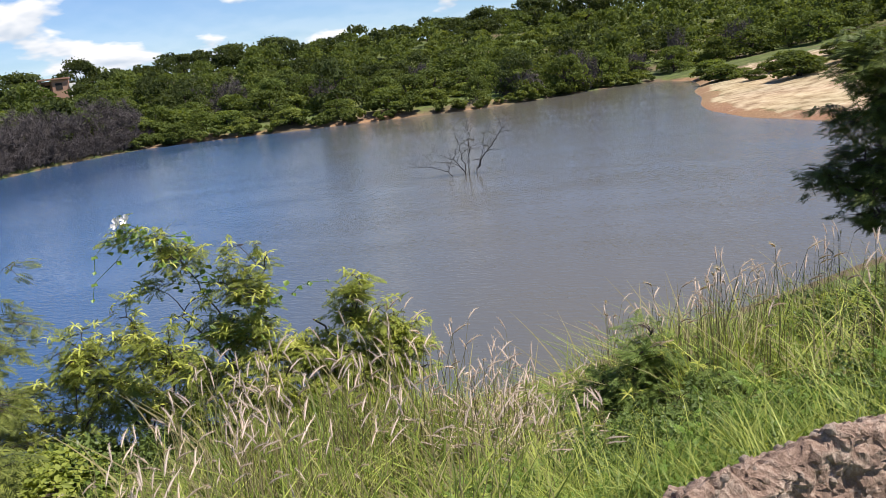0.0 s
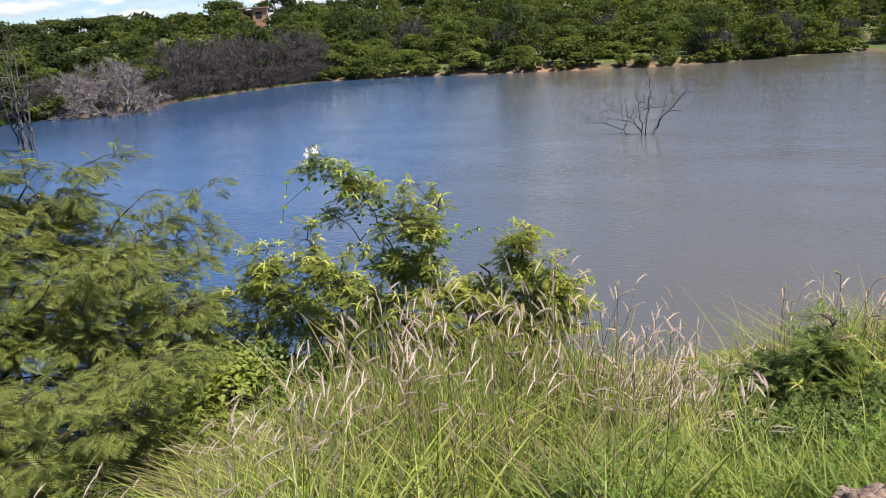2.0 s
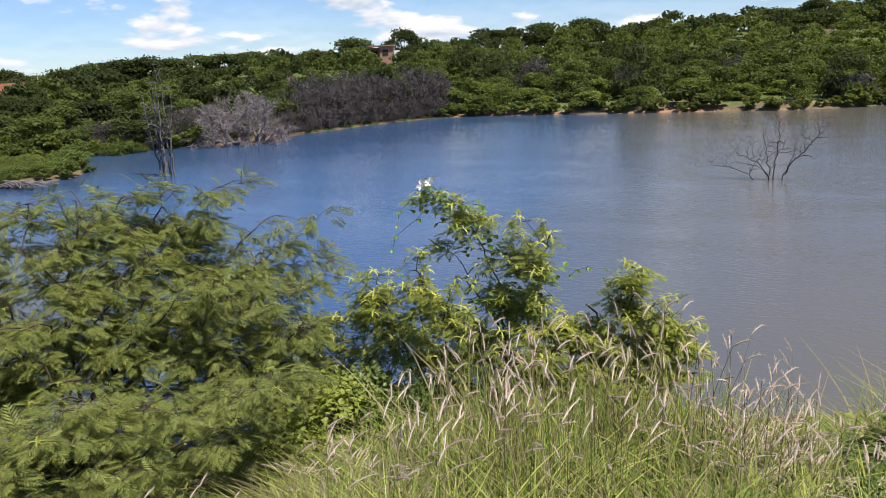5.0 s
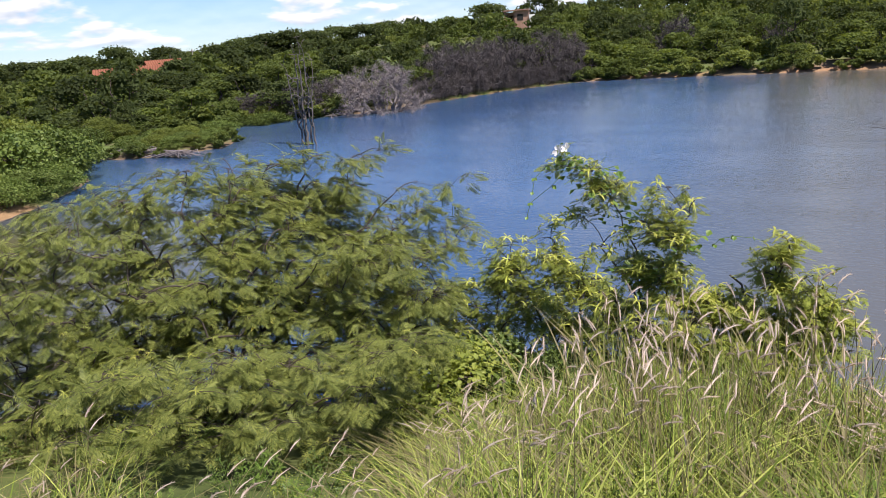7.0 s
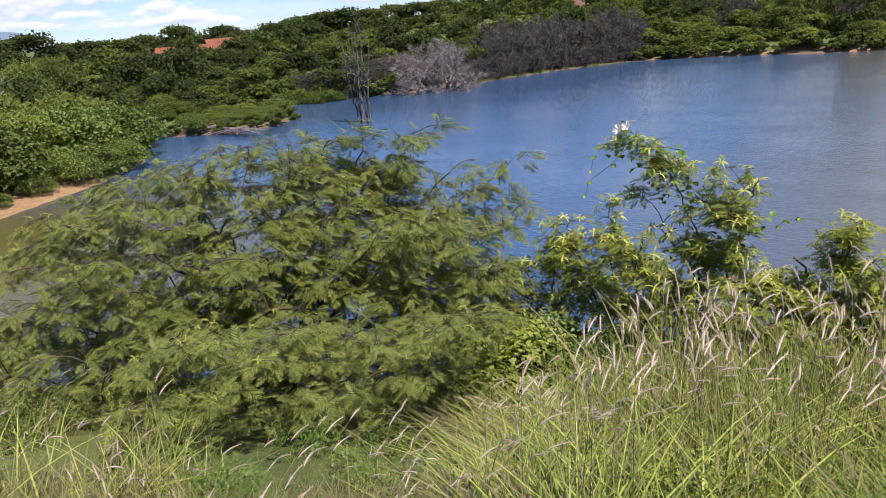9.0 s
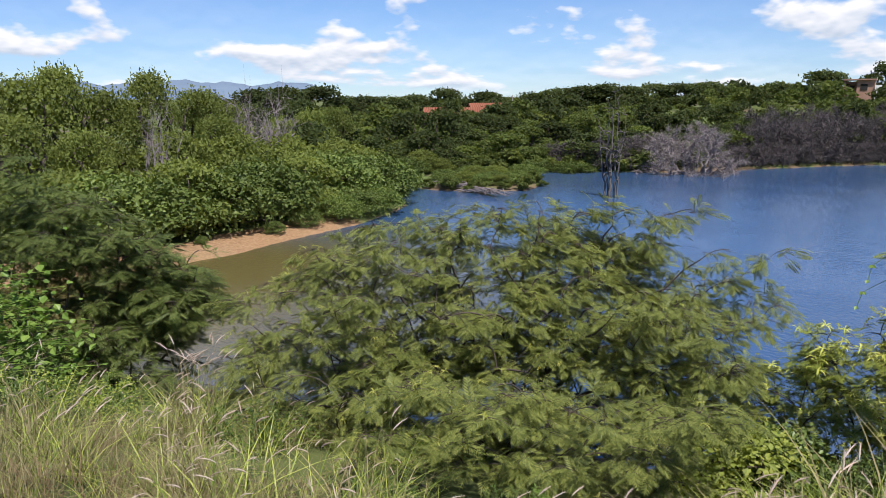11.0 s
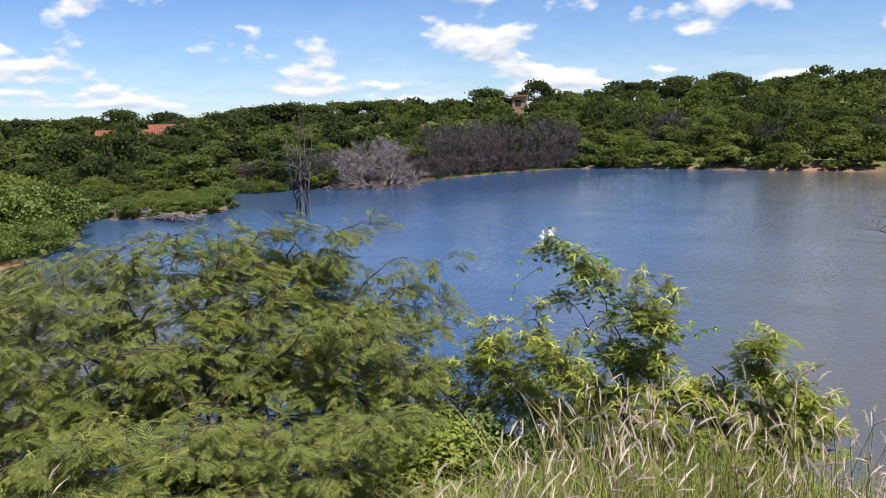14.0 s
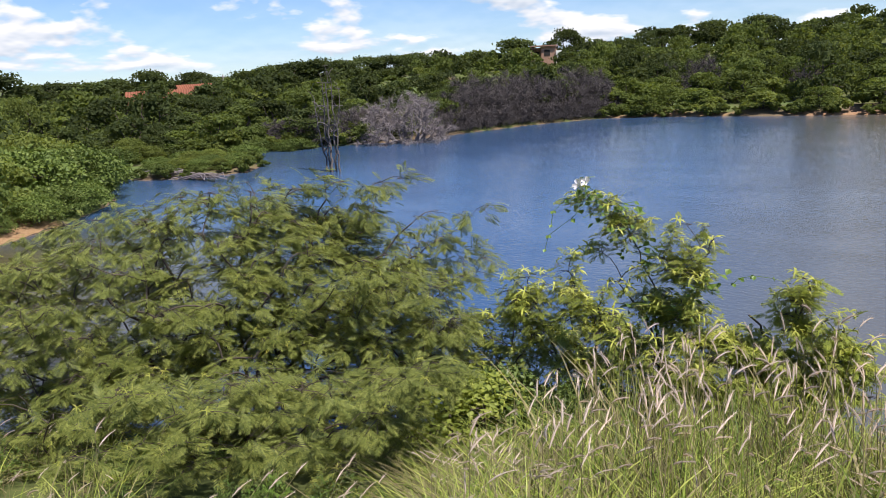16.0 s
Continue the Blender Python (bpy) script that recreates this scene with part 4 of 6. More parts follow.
DT1 = Vector((-2.9, 31.5, 0.0))
dead_tree(DT1, [
    [(0, 0, -1.2), (0.0, 0.0, 0.0), (-0.12, 0.0, 0.7), (-0.28, 0.05, 1.4), (-0.35, 0.0, 2.3)],
    [(0.0, 0, -1.0), (-0.1, 0, 0.3), (-0.6, 0.1, 0.75), (-1.15, 0.0, 0.95), (-1.5, 0.05, 1.35)],
    [(0.35, 0.1, -1.0), (0.40, 0.1, 0.0), (0.7, 0.1, 0.75), (0.85, 0.05, 1.4), (1.05, 0.1, 2.2)],
    [(-0.5, 0, -1.0), (-0.55, 0, 0.05), (-1.0, 0, 0.35), (-1.7, 0.05, 0.45), (-2.35, 0, 0.7)],
    [(0.1, 0, -0.2), (0.1, 0.1, 0.6), (0.25, 0.1, 1.1), (0.2, 0.1, 2.2)],
    [(0.5, 0.1, 0.2), (0.75, 0.1, 0.8), (1.2, 0.1, 1.2), (1.6, 0.05, 1.75)]],
    "bare grey dead tree standing drowned in the pond", "dark_bark", 41, 0.034, 44)
DT2 = Vector((-30.6, 27.2, 0.0))
dead_tree(DT2, [
    [(0, 0, -1.2), (0.0, 0.0, 0.0), (-0.05, 0.0, 1.2), (0.05, 0.0, 2.8), (0.0, 0.0, 4.6)],
    [(-0.25, 0, -1.2), (-0.3, 0, 0.0), (-0.75, 0.1, 1.0), (-0.85, 0.0, 2.4), (-1.05, 0.05, 3.6)],
    [(0.3, 0.1, -1.2), (0.35, 0.1, 0.0), (0.45, 0.1, 1.2), (0.55, 0.05, 2.4), (0.8, 0.1, 3.4)],
    [(-0.1, 0, -0.5), (-0.25, 0, 0.9), (-0.4, 0, 2.0), (-0.35, 0.05, 3.9)],
    [(0.05, 0.2, -0.5), (0.2, 0.1, 1.0), (0.25, 0.1, 2.4), (0.3, 0.1, 4.2)]],
    "tall bare dead tree with several stems standing in shallow water", "grey_bark", 47, 0.085, 18, 8.5, 0.8)

# ---- houses, posts and palm on the ridge ----


def box_bm(x0, x1, y0, y1, z0, z1):
    bm = bmesh.new()
    bmesh.ops.create_cube(bm, size=1)
    for v in bm.verts:
        v.co = Vector(((x0 + x1) / 2 + v.co.x * (x1 - x0), (y0 + y1) / 2 + v.co.y * (y1 - y0), (z0 + z1) / 2 + v.co.z * (z1 - z0)))
    return bm


def roof_slab(x0, x1, y_eave, z_eave, y_ridge, z_ridge, thick=0.12):
    s = Soup()
    # rows of round tiles give the slope its ribs
    n = int((x1 - x0) / 0.3)
    xs = np.linspace(x0, x1, n * 2 + 1)
    up = np.where(np.arange(len(xs)) % 2 == 0, 0.0, 0.07)
    a = np.stack([xs, np.full_like(xs, y_eave), z_eave + up], -1)
    b = np.stack([xs, np.full_like(xs, y_ridge), z_ridge + up], -1)
    lo = np.array((0, 0, thick))
    v = np.concatenate([a, b, a - lo, b - lo])
    m = len(xs)
    i = np.arange(m - 1)
    q = np.concatenate([np.stack([i, i + 1, m + i + 1, m + i], -1), np.stack([2 * m + i, 3 * m + i, 3 * m + i + 1, 2 * m + i + 1], -1),
                        np.stack([i, 2 * m + i, 2 * m + i + 1, i + 1], -1), np.stack([m + i, m + i + 1, 3 * m + i + 1, 3 * m + i], -1),
                        np.array([(0, m, 3 * m, 2 * m), (m - 1, 3 * m - 1, 4 * m - 1, 2 * m - 1)])])
    s.add(v, q)
    return s.geometry()


def tiled_house(place, turn, width, depth, eave, ridge, label):
    ob = thing("house", place, label, "house")
    ob.rotation_euler = (0, 0, turn)
    part("wall", box_bm(-width / 2, width / 2, -depth / 2, depth / 2, -0.6, eave), M["plaster"], ob)
    part("roof", roof_slab(-width / 2 - 0.4, width / 2 + 0.4, -depth / 2 - 0.5, eave - 0.1, 0, ridge), M["tile"], ob, "red clay tile slope")
    part("roof", roof_slab(-width / 2 - 0.4, width / 2 + 0.4, depth / 2 + 0.5, eave - 0.1, 0, ridge), M["tile"], ob, "red clay tile slope")
    for sx in (-1, 1):
        g = Soup()
        g.add([(sx * width / 2, -depth / 2, eave), (sx * width / 2, depth / 2, eave), (sx * width / 2, 0, ridge - 0.1),
               (sx * (width / 2 - 0.15), -depth / 2, eave), (sx * (width / 2 - 0.15), depth / 2, eave), (sx * (width / 2 - 0.15), 0, ridge - 0.1)],
              [(0, 1, 4, 3), (1, 2, 5, 4), (2, 0, 3, 5)], [(0, 1, 2), (3, 5, 4)])
        part("gable", g.geometry(), M["plaster"], ob)
    # solid near-black panels stand for the shaded openings
    for k in (-0.28, 0.22):
        part("window", box_bm(width * k - 0.5, width * k + 0.5, -depth / 2 - 0.03, -depth / 2 + 0.1, 0.6, min(1.6, eave - 0.3)), M["dark"], ob)
    part("door", box_bm(-0.45, 0.45, -depth / 2 - 0.03, -depth / 2 + 0.1, -0.2, min(1.95, eave - 0.15)), M["dark"], ob)
    return ob


h1 = thing("house", spot(-32.2, 140, 0.7), "small unfinished brown house with one white wall", "house")
h1.rotation_euler = (0, 0, radians(30))
part("wall", box_bm(-1.2, 1.3, -1.6, 2.0, -0.8, 2.5), M["plaster"], h1, "pinkish brown plaster wall")
part("wall", box_bm(-2.9, -1.203, 0.3, 2.0, -0.8, 2.3), M["plaster"], h1, "set-back brown wall of the porch")
part("wall", box_bm(1.303, 2.2, -1.9, 2.0, -0.8, 1.7), M["white_wall"], h1, "white limewashed wall")
part("roof", box_bm(-3.1, 1.5, -2.0, 2.2, 2.503, 2.68), M["plaster"], h1, "flat overhanging roof slab")
part("post", box_bm(-2.95, -2.75, -1.7, -1.5, -0.8, 2.5), M["plaster"], h1)
# near-black panels on the walls, coloured as the shade of openings
part("window", box_bm(-0.7, 0.3, -1.66, -1.5, 0.9, 1.9), M["dark"], h1)
part("door", box_bm(-2.3, -1.6, 0.24, 0.4, -0.4, 1.7), M["dark"], h1)
for az, r, turn, w, dp, eave_el, ridge_el, label in (
        (-59.9, 105.0, 56.0, 7.0, 5.0, -1.15, -0.42, "long low house with a red clay tile roof among trees"),
        (-57.5, 113.0, 70.0, 4.0, 4.0, -0.85, -0.12, "smaller house with a red tile roof among trees")):
    foot = spot(az, r)
    tiled_house(foot, radians(turn), w, dp, aloft(az, r, eave_el).z - foot.z, aloft(az, r, ridge_el).z - foot.z, label)


def post(place, height, radius, label, category="post", arm=0.0):
    ob = thing("post", place, label, category, "posts on the ridge")
    s = Soup()
    s.tube([(0, 0, -0.4), (0, 0, height * 0.5), (0.02, 0, height)], [radius, radius * 0.9, radius * 0.75], 7)
    part("shaft", s.geometry(), M["post"], ob)
    if arm:
        s = Soup()
        s.tube([(-arm, 0, height * 0.93), (arm, 0, height * 0.93)], radius * 0.6, 5)
        part("crossarm", s.geometry(), M["post"], ob)
    return ob


post(spot(-55.5, 112), aloft(-55.5, 112, 0.45).z - spot(-55.5, 112).z, 0.10, "pale utility pole beside a house", "pole", 0.5)
for k, az in enumerate((-26.3, -26.0, -25.6)):
    post(spot(az, 136), aloft(az, 136, (1.15, 1.3, 1.1)[k]).z - spot(az, 136).z, 0.07, "pale fence post on the ridge")


def palm(place, height):
    ob = thing("palm_tree", place, "small palm with drooping fronds beside the tiled house", "palm")
    s = Soup()
    s.tube([(0, 0, -0.3), (0.08, 0, height * 0.5), (0.05, 0, height)], [0.16, 0.12, 0.11], 7)
    part("trunk", s.geometry(), M["grey_bark"], ob)
    leaf = feather(12, 0.03, 0.28, 0.55)
    r = np.random.RandomState(9)
    for k in range(12):
        a = k * 2.4
        s = Soup()
        e = r.uniform(0.0, 0.9)
        s.scatter(leaf, frames_from([(math.cos(a), math.sin(a), e)], [(0, 0, 1.0)]), np.array([(0.05, 0, height)]), [1.5])
        part("frond", s.geometry(), M["scrub_dark"], ob)


palm(spot(-57.0, 118), aloft(-57.0, 118, 0.15).z - spot(-57.0, 118).z)

# ---- lush left bank ----
bank_arrays = [crown_arrays(401, 4.4, 2.3, 26, 230, 0.165, 0.7, 0.35, 0.5, 0.1), crown_arrays(402, 3.8, 2.7, 24, 240, 0.15, 0.75, 0.35, 0.5, 0.1), crown_arrays(403, 4.8, 5.2, 34, 250, 0.15, 0.85, 0.28, 0.5, 0.10), crown_arrays(404, 4.4, 4.6, 30, 250, 0.15, 0.8, 0.28, 0.5, 0.10)]
bank_plants = Planter([scrub(name, bank_arrays[k], leaf, label, cat, "left bank growth") for k, (name, leaf, label, cat) in enumerate((
    ("bank_bush", "bank_leaf", "lush bright green bush at the water's edge", "bush"),
    ("bank_bush", "scrub_light", "dense olive green bush on the bank", "bush"),
    ("bank_tree", "scrub_light", "tall thin-leaved olive green tree on the bank", "tree"),
    ("bank_tree", "scrub_light", "olive green spreading tree on the bank", "tree")))])
growth = []
for k in range(11):                         # bushes along the waterline
    az = -66.0 - 2.7 * k
    growth.append((az, np.interp(az, [-93, -83.5, -74.8, -66.0], [28.3, 28.5, 31.0, 38.0]), (0, 0, 1)[k % 3], 1.05, 1.0 + 0.08 * (k % 2)))
for k in range(4):                          # second rank
    growth.append((-68.5 - 3.7 * k, 40.0 - 2.0 * k, 1, 1.1, 1.1 + 0.07 * k))
trees = ((-78.0, 41.0, 2, 0.9, 1.12), (-81.2, 38.0, 2, 0.85, 1.12), (-82.9, 40.0, 3, 0.9, 1.10), (-84.5, 37.0, 3, 1.2, 1.10), (-86.8, 36.0, 2, 0.9, 1.14), (-88.8, 35.0, 3, 1.2, 1.20), (-91.5, 36.0, 3, 1.3, 1.22), (-80.0, 34.0, 3, 0.7, 0.75), (-76.6, 36.5, 3, 0.8, 0.85), (-85.8, 32.5, 3, 0.8, 0.80), (-89.6, 31.5, 2, 0.9, 0.82),
         (-94.5, 36.0, 2, 1.2, 0.95), (-70.4, 46.0, 3, 0.95, 0.95), (-72.6, 44.5, 3, 0.8, 0.85), (-68.6, 52.0, 3, 1.0, 0.95), (-76.2, 44.0, 3, 1.0, 1.0), (-98.0, 34.0, 3, 1.2, 1.2), (-102.0, 33.0, 3, 1.2, 1.2))
spit = ((-65.2, 41.0, 0, 0.8, 0.8), (-64.6, 44.0, 0, 0.8, 0.8), (-66.5, 45.0, 1, 1.0, 0.9), (-63.5, 51.0, 0, 0.7, 0.5), (-61.0, 52.0, 1, 0.6, 0.4), (-58.5, 50.5, 0, 0.6, 0.3), (-60.0, 55.0, 0, 0.8, 0.5),
        (-57.0, 57.0, 1, 0.8, 0.5), (-54.0, 56.0, 0, 0.8, 0.45), (-51.0, 55.5, 0, 0.7, 0.4), (-57.0, 46.2, 0, 0.42, 0.3), (-55.2, 46.6, 0, 0.42, 0.30), (-54.6, 52.0, 0, 0.6, 0.4), (-62.4, 52.5, 1, 0.8, 0.6),
        (-60.3, 44.6, 0, 0.42, 0.26), (-59.0, 45.4, 1, 0.45, 0.30), (-57.8, 45.0, 0, 0.40, 0.28), (-56.4, 44.9, 1, 0.36, 0.24), (-55.6, 45.2, 0, 0.30, 0.18), (-58.4, 47.0, 1, 0.55, 0.36), (-60.6, 47.4, 0, 0.5, 0.3), (-56.8, 48.4, 1, 0.5, 0.34))
for n, (az, r, k, s, h) in enumerate(growth + list(trees) + list(spit)):
    bank_plants.put(k, put_at(spot(az, r), n * 2.1, s, h))
sparse = Planter([thicket(thicket_arrays(303, 3.6, 3.8, 60, 7, 0.008), "twig", "leafless pale grey tree among the bank bushes")])
for n, (az, r, s, h) in enumerate(((-83.0, 25.6, 0.16, 0.14), (-78.6, 27.6, 0.12, 0.12), (-73.4, 29.2, 0.2, 0.2), (-71.0, 30.6, 0.3, 0.3), (-68.6, 32.2, 0.5, 0.45), (-67.6, 34.3, 0.5, 0.45), (-86.0, 25.6, 0.2, 0.2), (-67.4, 33.4, 0.6, 0.5), (-65.8, 34.6, 0.6, 0.5), (-66.2, 35.9, 0.5, 0.45), (-64.8, 38.2, 0.45, 0.4))):
    bank_plants.put(0, put_at(spot(az, r), n * 1.3, s, h))
for n, (az, r, w, h) in enumerate(((-74.0, 38.0, 0.9, 1.2), (-72.8, 39.0, 0.8, 1.1), (-81.1, 31.5, 0.55, 1.0), (-75.2, 39.0, 0.8, 1.1))):
    sparse.put(0, put_at(spot(az, r), n * 1.1, w, h))

# dead brushwood lying on the little spit
FEATHER, FEATHER_SMALL = feather(7, 0.036, 0.42, 0.36), feather(6, 0.045, 0.42, 0.30)
CATKINS = catkins(7, 2, 0.07)
brush_r = np.random.RandomState(77)
drift = thing("brushwood", spot(-58.8, 43.3), "heap of grey dead branches on the spit", "driftwood")
for k in range(60):
    s = Soup()
    a = brush_r.uniform(-0.6, 0.6)
    ln = brush_r.uniform(1.5, 3.4)
    x0 = brush_r.uniform(-3.0, 3.0)
    s.tube([(x0 - ln / 2 * math.cos(a), -ln / 2 * math.sin(a), 0.02), (x0, 0.2 * brush_r.randn(), 0.12 + 0.25 * brush_r.rand()), (x0 + ln / 2 * math.cos(a), ln / 2 * math.sin(a), 0.1)], [0.036, 0.028, 0.010], 5)
    part("branch", s.geometry(), M["twig"], drift)

# ---- the near feathery tree ----


def plant(name, place, label, category, growth, leaf_parts, bark="bark", group=""):
    ob = thing(name, place, label, category, group)
    part("trunk", growth.wood.geometry(), M[bark], ob, soft=True)
    for nm, soup, mat, lab in leaf_parts:
        part(nm, soup.geometry(), M[mat], ob, lab)
    return ob


def rel(p, base):
    return np.array(p) - np.array(base)


def big_tree():
    base = spot(-57.5, 8.3)
    g = Growth(11, 0.030, 5.2)
    for az, r, el in ((-48.8, 8.4, -9.0), (-54.3, 8.0, -9.6), (-61.0, 8.2, -11.0), (-66.5, 8.3, -12.0), (-42.5, 8.0, -11.2), (-57.0, 7.0, -16.0), (-70.5, 8.3, -14.5), (-50.0, 7.0, -17.0), (-64.0, 7.2, -18.0), (-44.0, 7.5, -18.0), (-55.0, 9.6, -11.0)):
        tip = rel(near_left(az, r, el), base)
        side = unit((tip[0], tip[1], 0)) * 0.12
        g.stem([side + (0, 0, -0.3), side * 1.5 + (0, 0, 0.25), tip * (0.35, 0.35, 0.42), tip * (0.72, 0.72, 0.78), tip], 6, 0.035)
    r = g.r
    pts = []
    right, deep = np.array((math.cos(radians(57)), math.sin(radians(57)), 0)), np.array((-math.sin(radians(57)), math.cos(radians(57)), 0))
    for cx, cz, rx, ry, rz, n in ((0.10, 1.95, 2.1, 1.5, 1.0, 150), (-1.5, 1.55, 1.5, 1.3, 0.9, 64), (1.5, 1.5, 1.3, 1.4, 0.95, 72), (0.0, 0.8, 2.7, 2.1, 0.7, 120), (0.9, 2.2, 1.0, 0.9, 0.7, 26), (-2.5, 0.8, 1.1, 1.1, 0.6, 30), (2.1, 0.8, 0.8, 1.3, 0.6, 30), (0.2, 0.35, 2.5, 2.4, 0.6, 60)):
        for p in dome_points(r, n, (0, 0, 0), (rx, ry, rz), -0.35, 0.62):
            pts.append(right * (cx + p[0]) + deep * p[1] + np.array((0, 0, cz + p[2])))
    for _ in range(130):                    # boughs that close the front of the crown
        pts.append(rel(near_left(r.uniform(-73, -38.5), r.uniform(6.6, 7.6), r.uniform(-25, -14)), base))
    for _ in range(85):                     # low boughs nearer the top of the bank
        pts.append(rel(near_left(r.uniform(-71, -39), r.uniform(4.7, 6.6), r.uniform(-31.0, -21)), base))
    for _ in range(60):                     # low boughs on the side of the bank
        pts.append(rel(near_left(r.uniform(-74, -39), r.uniform(6.2, 7.6), r.uniform(-29, -18)), base))
    for az, rr, el in ((-48.8, 8.4, -7.2), (-43.1, 8.0, -7.8), (-36.6, 7.8, -10.2), (-47.4, 8.4, -7.8), (-44.6, 8.2, -8.0), (-37.0, 7.6, -14.0), (-45.6, 8.2, -8.4), (-50.4, 8.3, -8.2), (-53.0, 8.3, -8.6), (-61.5, 8.3, -9.4), (-66.3, 8.4, -10.0), (-72.8, 8.6, -12.4), (-76.6, 8.6, -15.4), (-60.0, 8.4, -9.8), (-54.3, 8.3, -9.0), (-57.8, 8.3, -8.4), (-63.5, 8.4, -8.4),
                       (-38.8, 8.0, -11.8), (-40.5, 8.2, -10.4), (-69.5, 8.4, -12.2), (-75.0, 8.6, -17.0), (-38.0, 7.4, -18.5), (-63.4, 8.6, -10.4), (-51.5, 8.6, -9.2), (-46.0, 8.4, -9.6)):
        tip = rel(near_left(az, rr, el), base)
        pts.append(tip)
        for _ in range(2):
            pts.append(tip * (1 - r.uniform(0.06, 0.22)) + r.normal(scale=0.12, size=3))
    pts = [p for p in pts if p[2] > 0.1]
    s, y = Soup(), Soup()
    plates(g, pts, (0, 0, 0.6), s, FEATHER, 8, 6, 0.138, (0.31, 0.24), y, CATKINS, 0.055, 0.18, 0.3)
    plant("feathery_tree", base, "wide many-stemmed tree with feathery yellow-green leaves at the water's edge", "tree", g, (("crown", s, "feather_leaf", ""), ("young_growth", y, "young_leaf", "yellow-green young shoots")))


big_tree()


def shrub(name, az, r, label, stems, tips, seed, leaf="bush_leaf", young=0.9, per=4, length=0.105, template=None, girth=0.018, bark="bark", cloud=(), young_len=0.098, plate=(0.16, 0.11), view=near_right):
    """A near shrub: stems and tips are given as bearing, distance, elevation; cloud as (bearing, distance, elevation, radius, count)."""
    base = spot(az, r)
    g = Growth(seed, girth, 3.6)
    for path in stems:
        pts = [rel(view(*p), base) for p in path]
        side = unit((pts[0][0], pts[0][1], 0)) * 0.06
        g.stem([side + (0, 0, -0.25), side + pts[0] * 0.15] + pts, 6, 0.02)
    pts = [rel(view(*p), base) for p in tips]
    for a, rr, el, rad, n in cloud:
        pts += [p for p in dome_points(g.r, n, rel(view(a, rr, el), base), (rad, rad, rad * 0.8), -0.7, 0.45)]
    pts = [p for p in pts if p[2] > 0.05]
    s, y = Soup(), Soup()
    plates(g, pts, (0, 0, 0.4), s, template or FEATHER_SMALL, 6, per, length, plate, y if young else None, CATKINS, young_len, 0.25, young)
    parts = [("crown", s, leaf, "")]
    if y.n:
        parts.append(("young_growth", y, "young_leaf", "yellow young shoots at the tips"))
    return plant(name, base, label, "shrub", g, parts, bark), g, base


flower_shrub, fg, fbase = shrub("flowering_shrub", -22.5, 6.4, "leaning shrub with yellow-green shoots, overgrown by a vine",
    [[(-23.5, 6.4, -20.0), (-24.8, 6.3, -14.6), (-26.6, 6.2, -11.6), (-29.0, 6.2, -9.7)], [(-22.0, 6.4, -20.0), (-20.8, 6.3, -14.0), (-20.0, 6.2, -12.8)], [(-23.0, 6.4, -21.0), (-26.0, 6.3, -17.0)]],
    [(-29.5, 6.2, -9.5), (-29.0, 6.2, -10.0), (-28.3, 6.2, -10.2), (-27.6, 6.2, -10.4), (-26.9, 6.2, -10.8), (-26.2, 6.2, -11.2), (-27.2, 6.2, -11.8), (-25.6, 6.2, -11.9), (-28.0, 6.3, -13.2), (-28.6, 6.3, -13.6), (-25.2, 6.2, -12.8), (-22.0, 6.2, -11.8), (-22.5, 6.2, -12.8),
     (-21.2, 6.2, -12.8), (-20.8, 6.2, -13.4), (-21.2, 6.2, -14.6), (-21.6, 6.2, -14.0), (-26.8, 6.2, -16.0), (-25.6, 6.2, -15.0), (-24.0, 6.2, -14.2), (-22.9, 6.2, -15.2), (-21.2, 6.2, -16.0)],
    21, cloud=((-23.2, 6.3, -17.8, 0.24, 18), (-22.0, 6.2, -14.8, 0.15, 9), (-26.4, 6.2, -11.7, 0.08, 5), (-22.5, 6.3, -20.8, 0.5, 34), (-24.5, 6.2, -23.5, 0.5, 26), (-19.5, 6.2, -23.0, 0.5, 26)))
shrub("yellow_shrub", -14.0, 6.4, "rounded shrub with bright yellow-green shoots on the bank",
      [[(-14.5, 6.4, -20.0), (-14.2, 6.3, -16.0)], [(-15.5, 6.4, -20.0), (-17.5, 6.3, -18.0)], [(-13.0, 6.4, -20.5), (-11.0, 6.3, -19.0)]],
      [(-14.1, 6.2, -15.3), (-13.6, 6.2, -15.9), (-14.7, 6.2, -16.3), (-12.3, 6.2, -17.8), (-11.4, 6.2, -18.6), (-10.0, 6.2, -19.6), (-9.6, 6.2, -21.0), (-9.4, 6.2, -22.6)],
      22, cloud=((-14.1, 6.3, -16.6, 0.10, 7), (-14.1, 6.3, -18.6, 0.17, 14), (-17.0, 6.3, -20.4, 0.20, 18), (-19.3, 6.3, -20.2, 0.20, 16), (-12.0, 6.3, -19.8, 0.16, 12), (-10.6, 6.2, -21.2, 0.14, 10), (-14.5, 6.3, -22.4, 0.38, 34), (-17.5, 6.2, -23.8, 0.4, 26), (-11.8, 6.2, -23.2, 0.26, 14)), young=1.0)
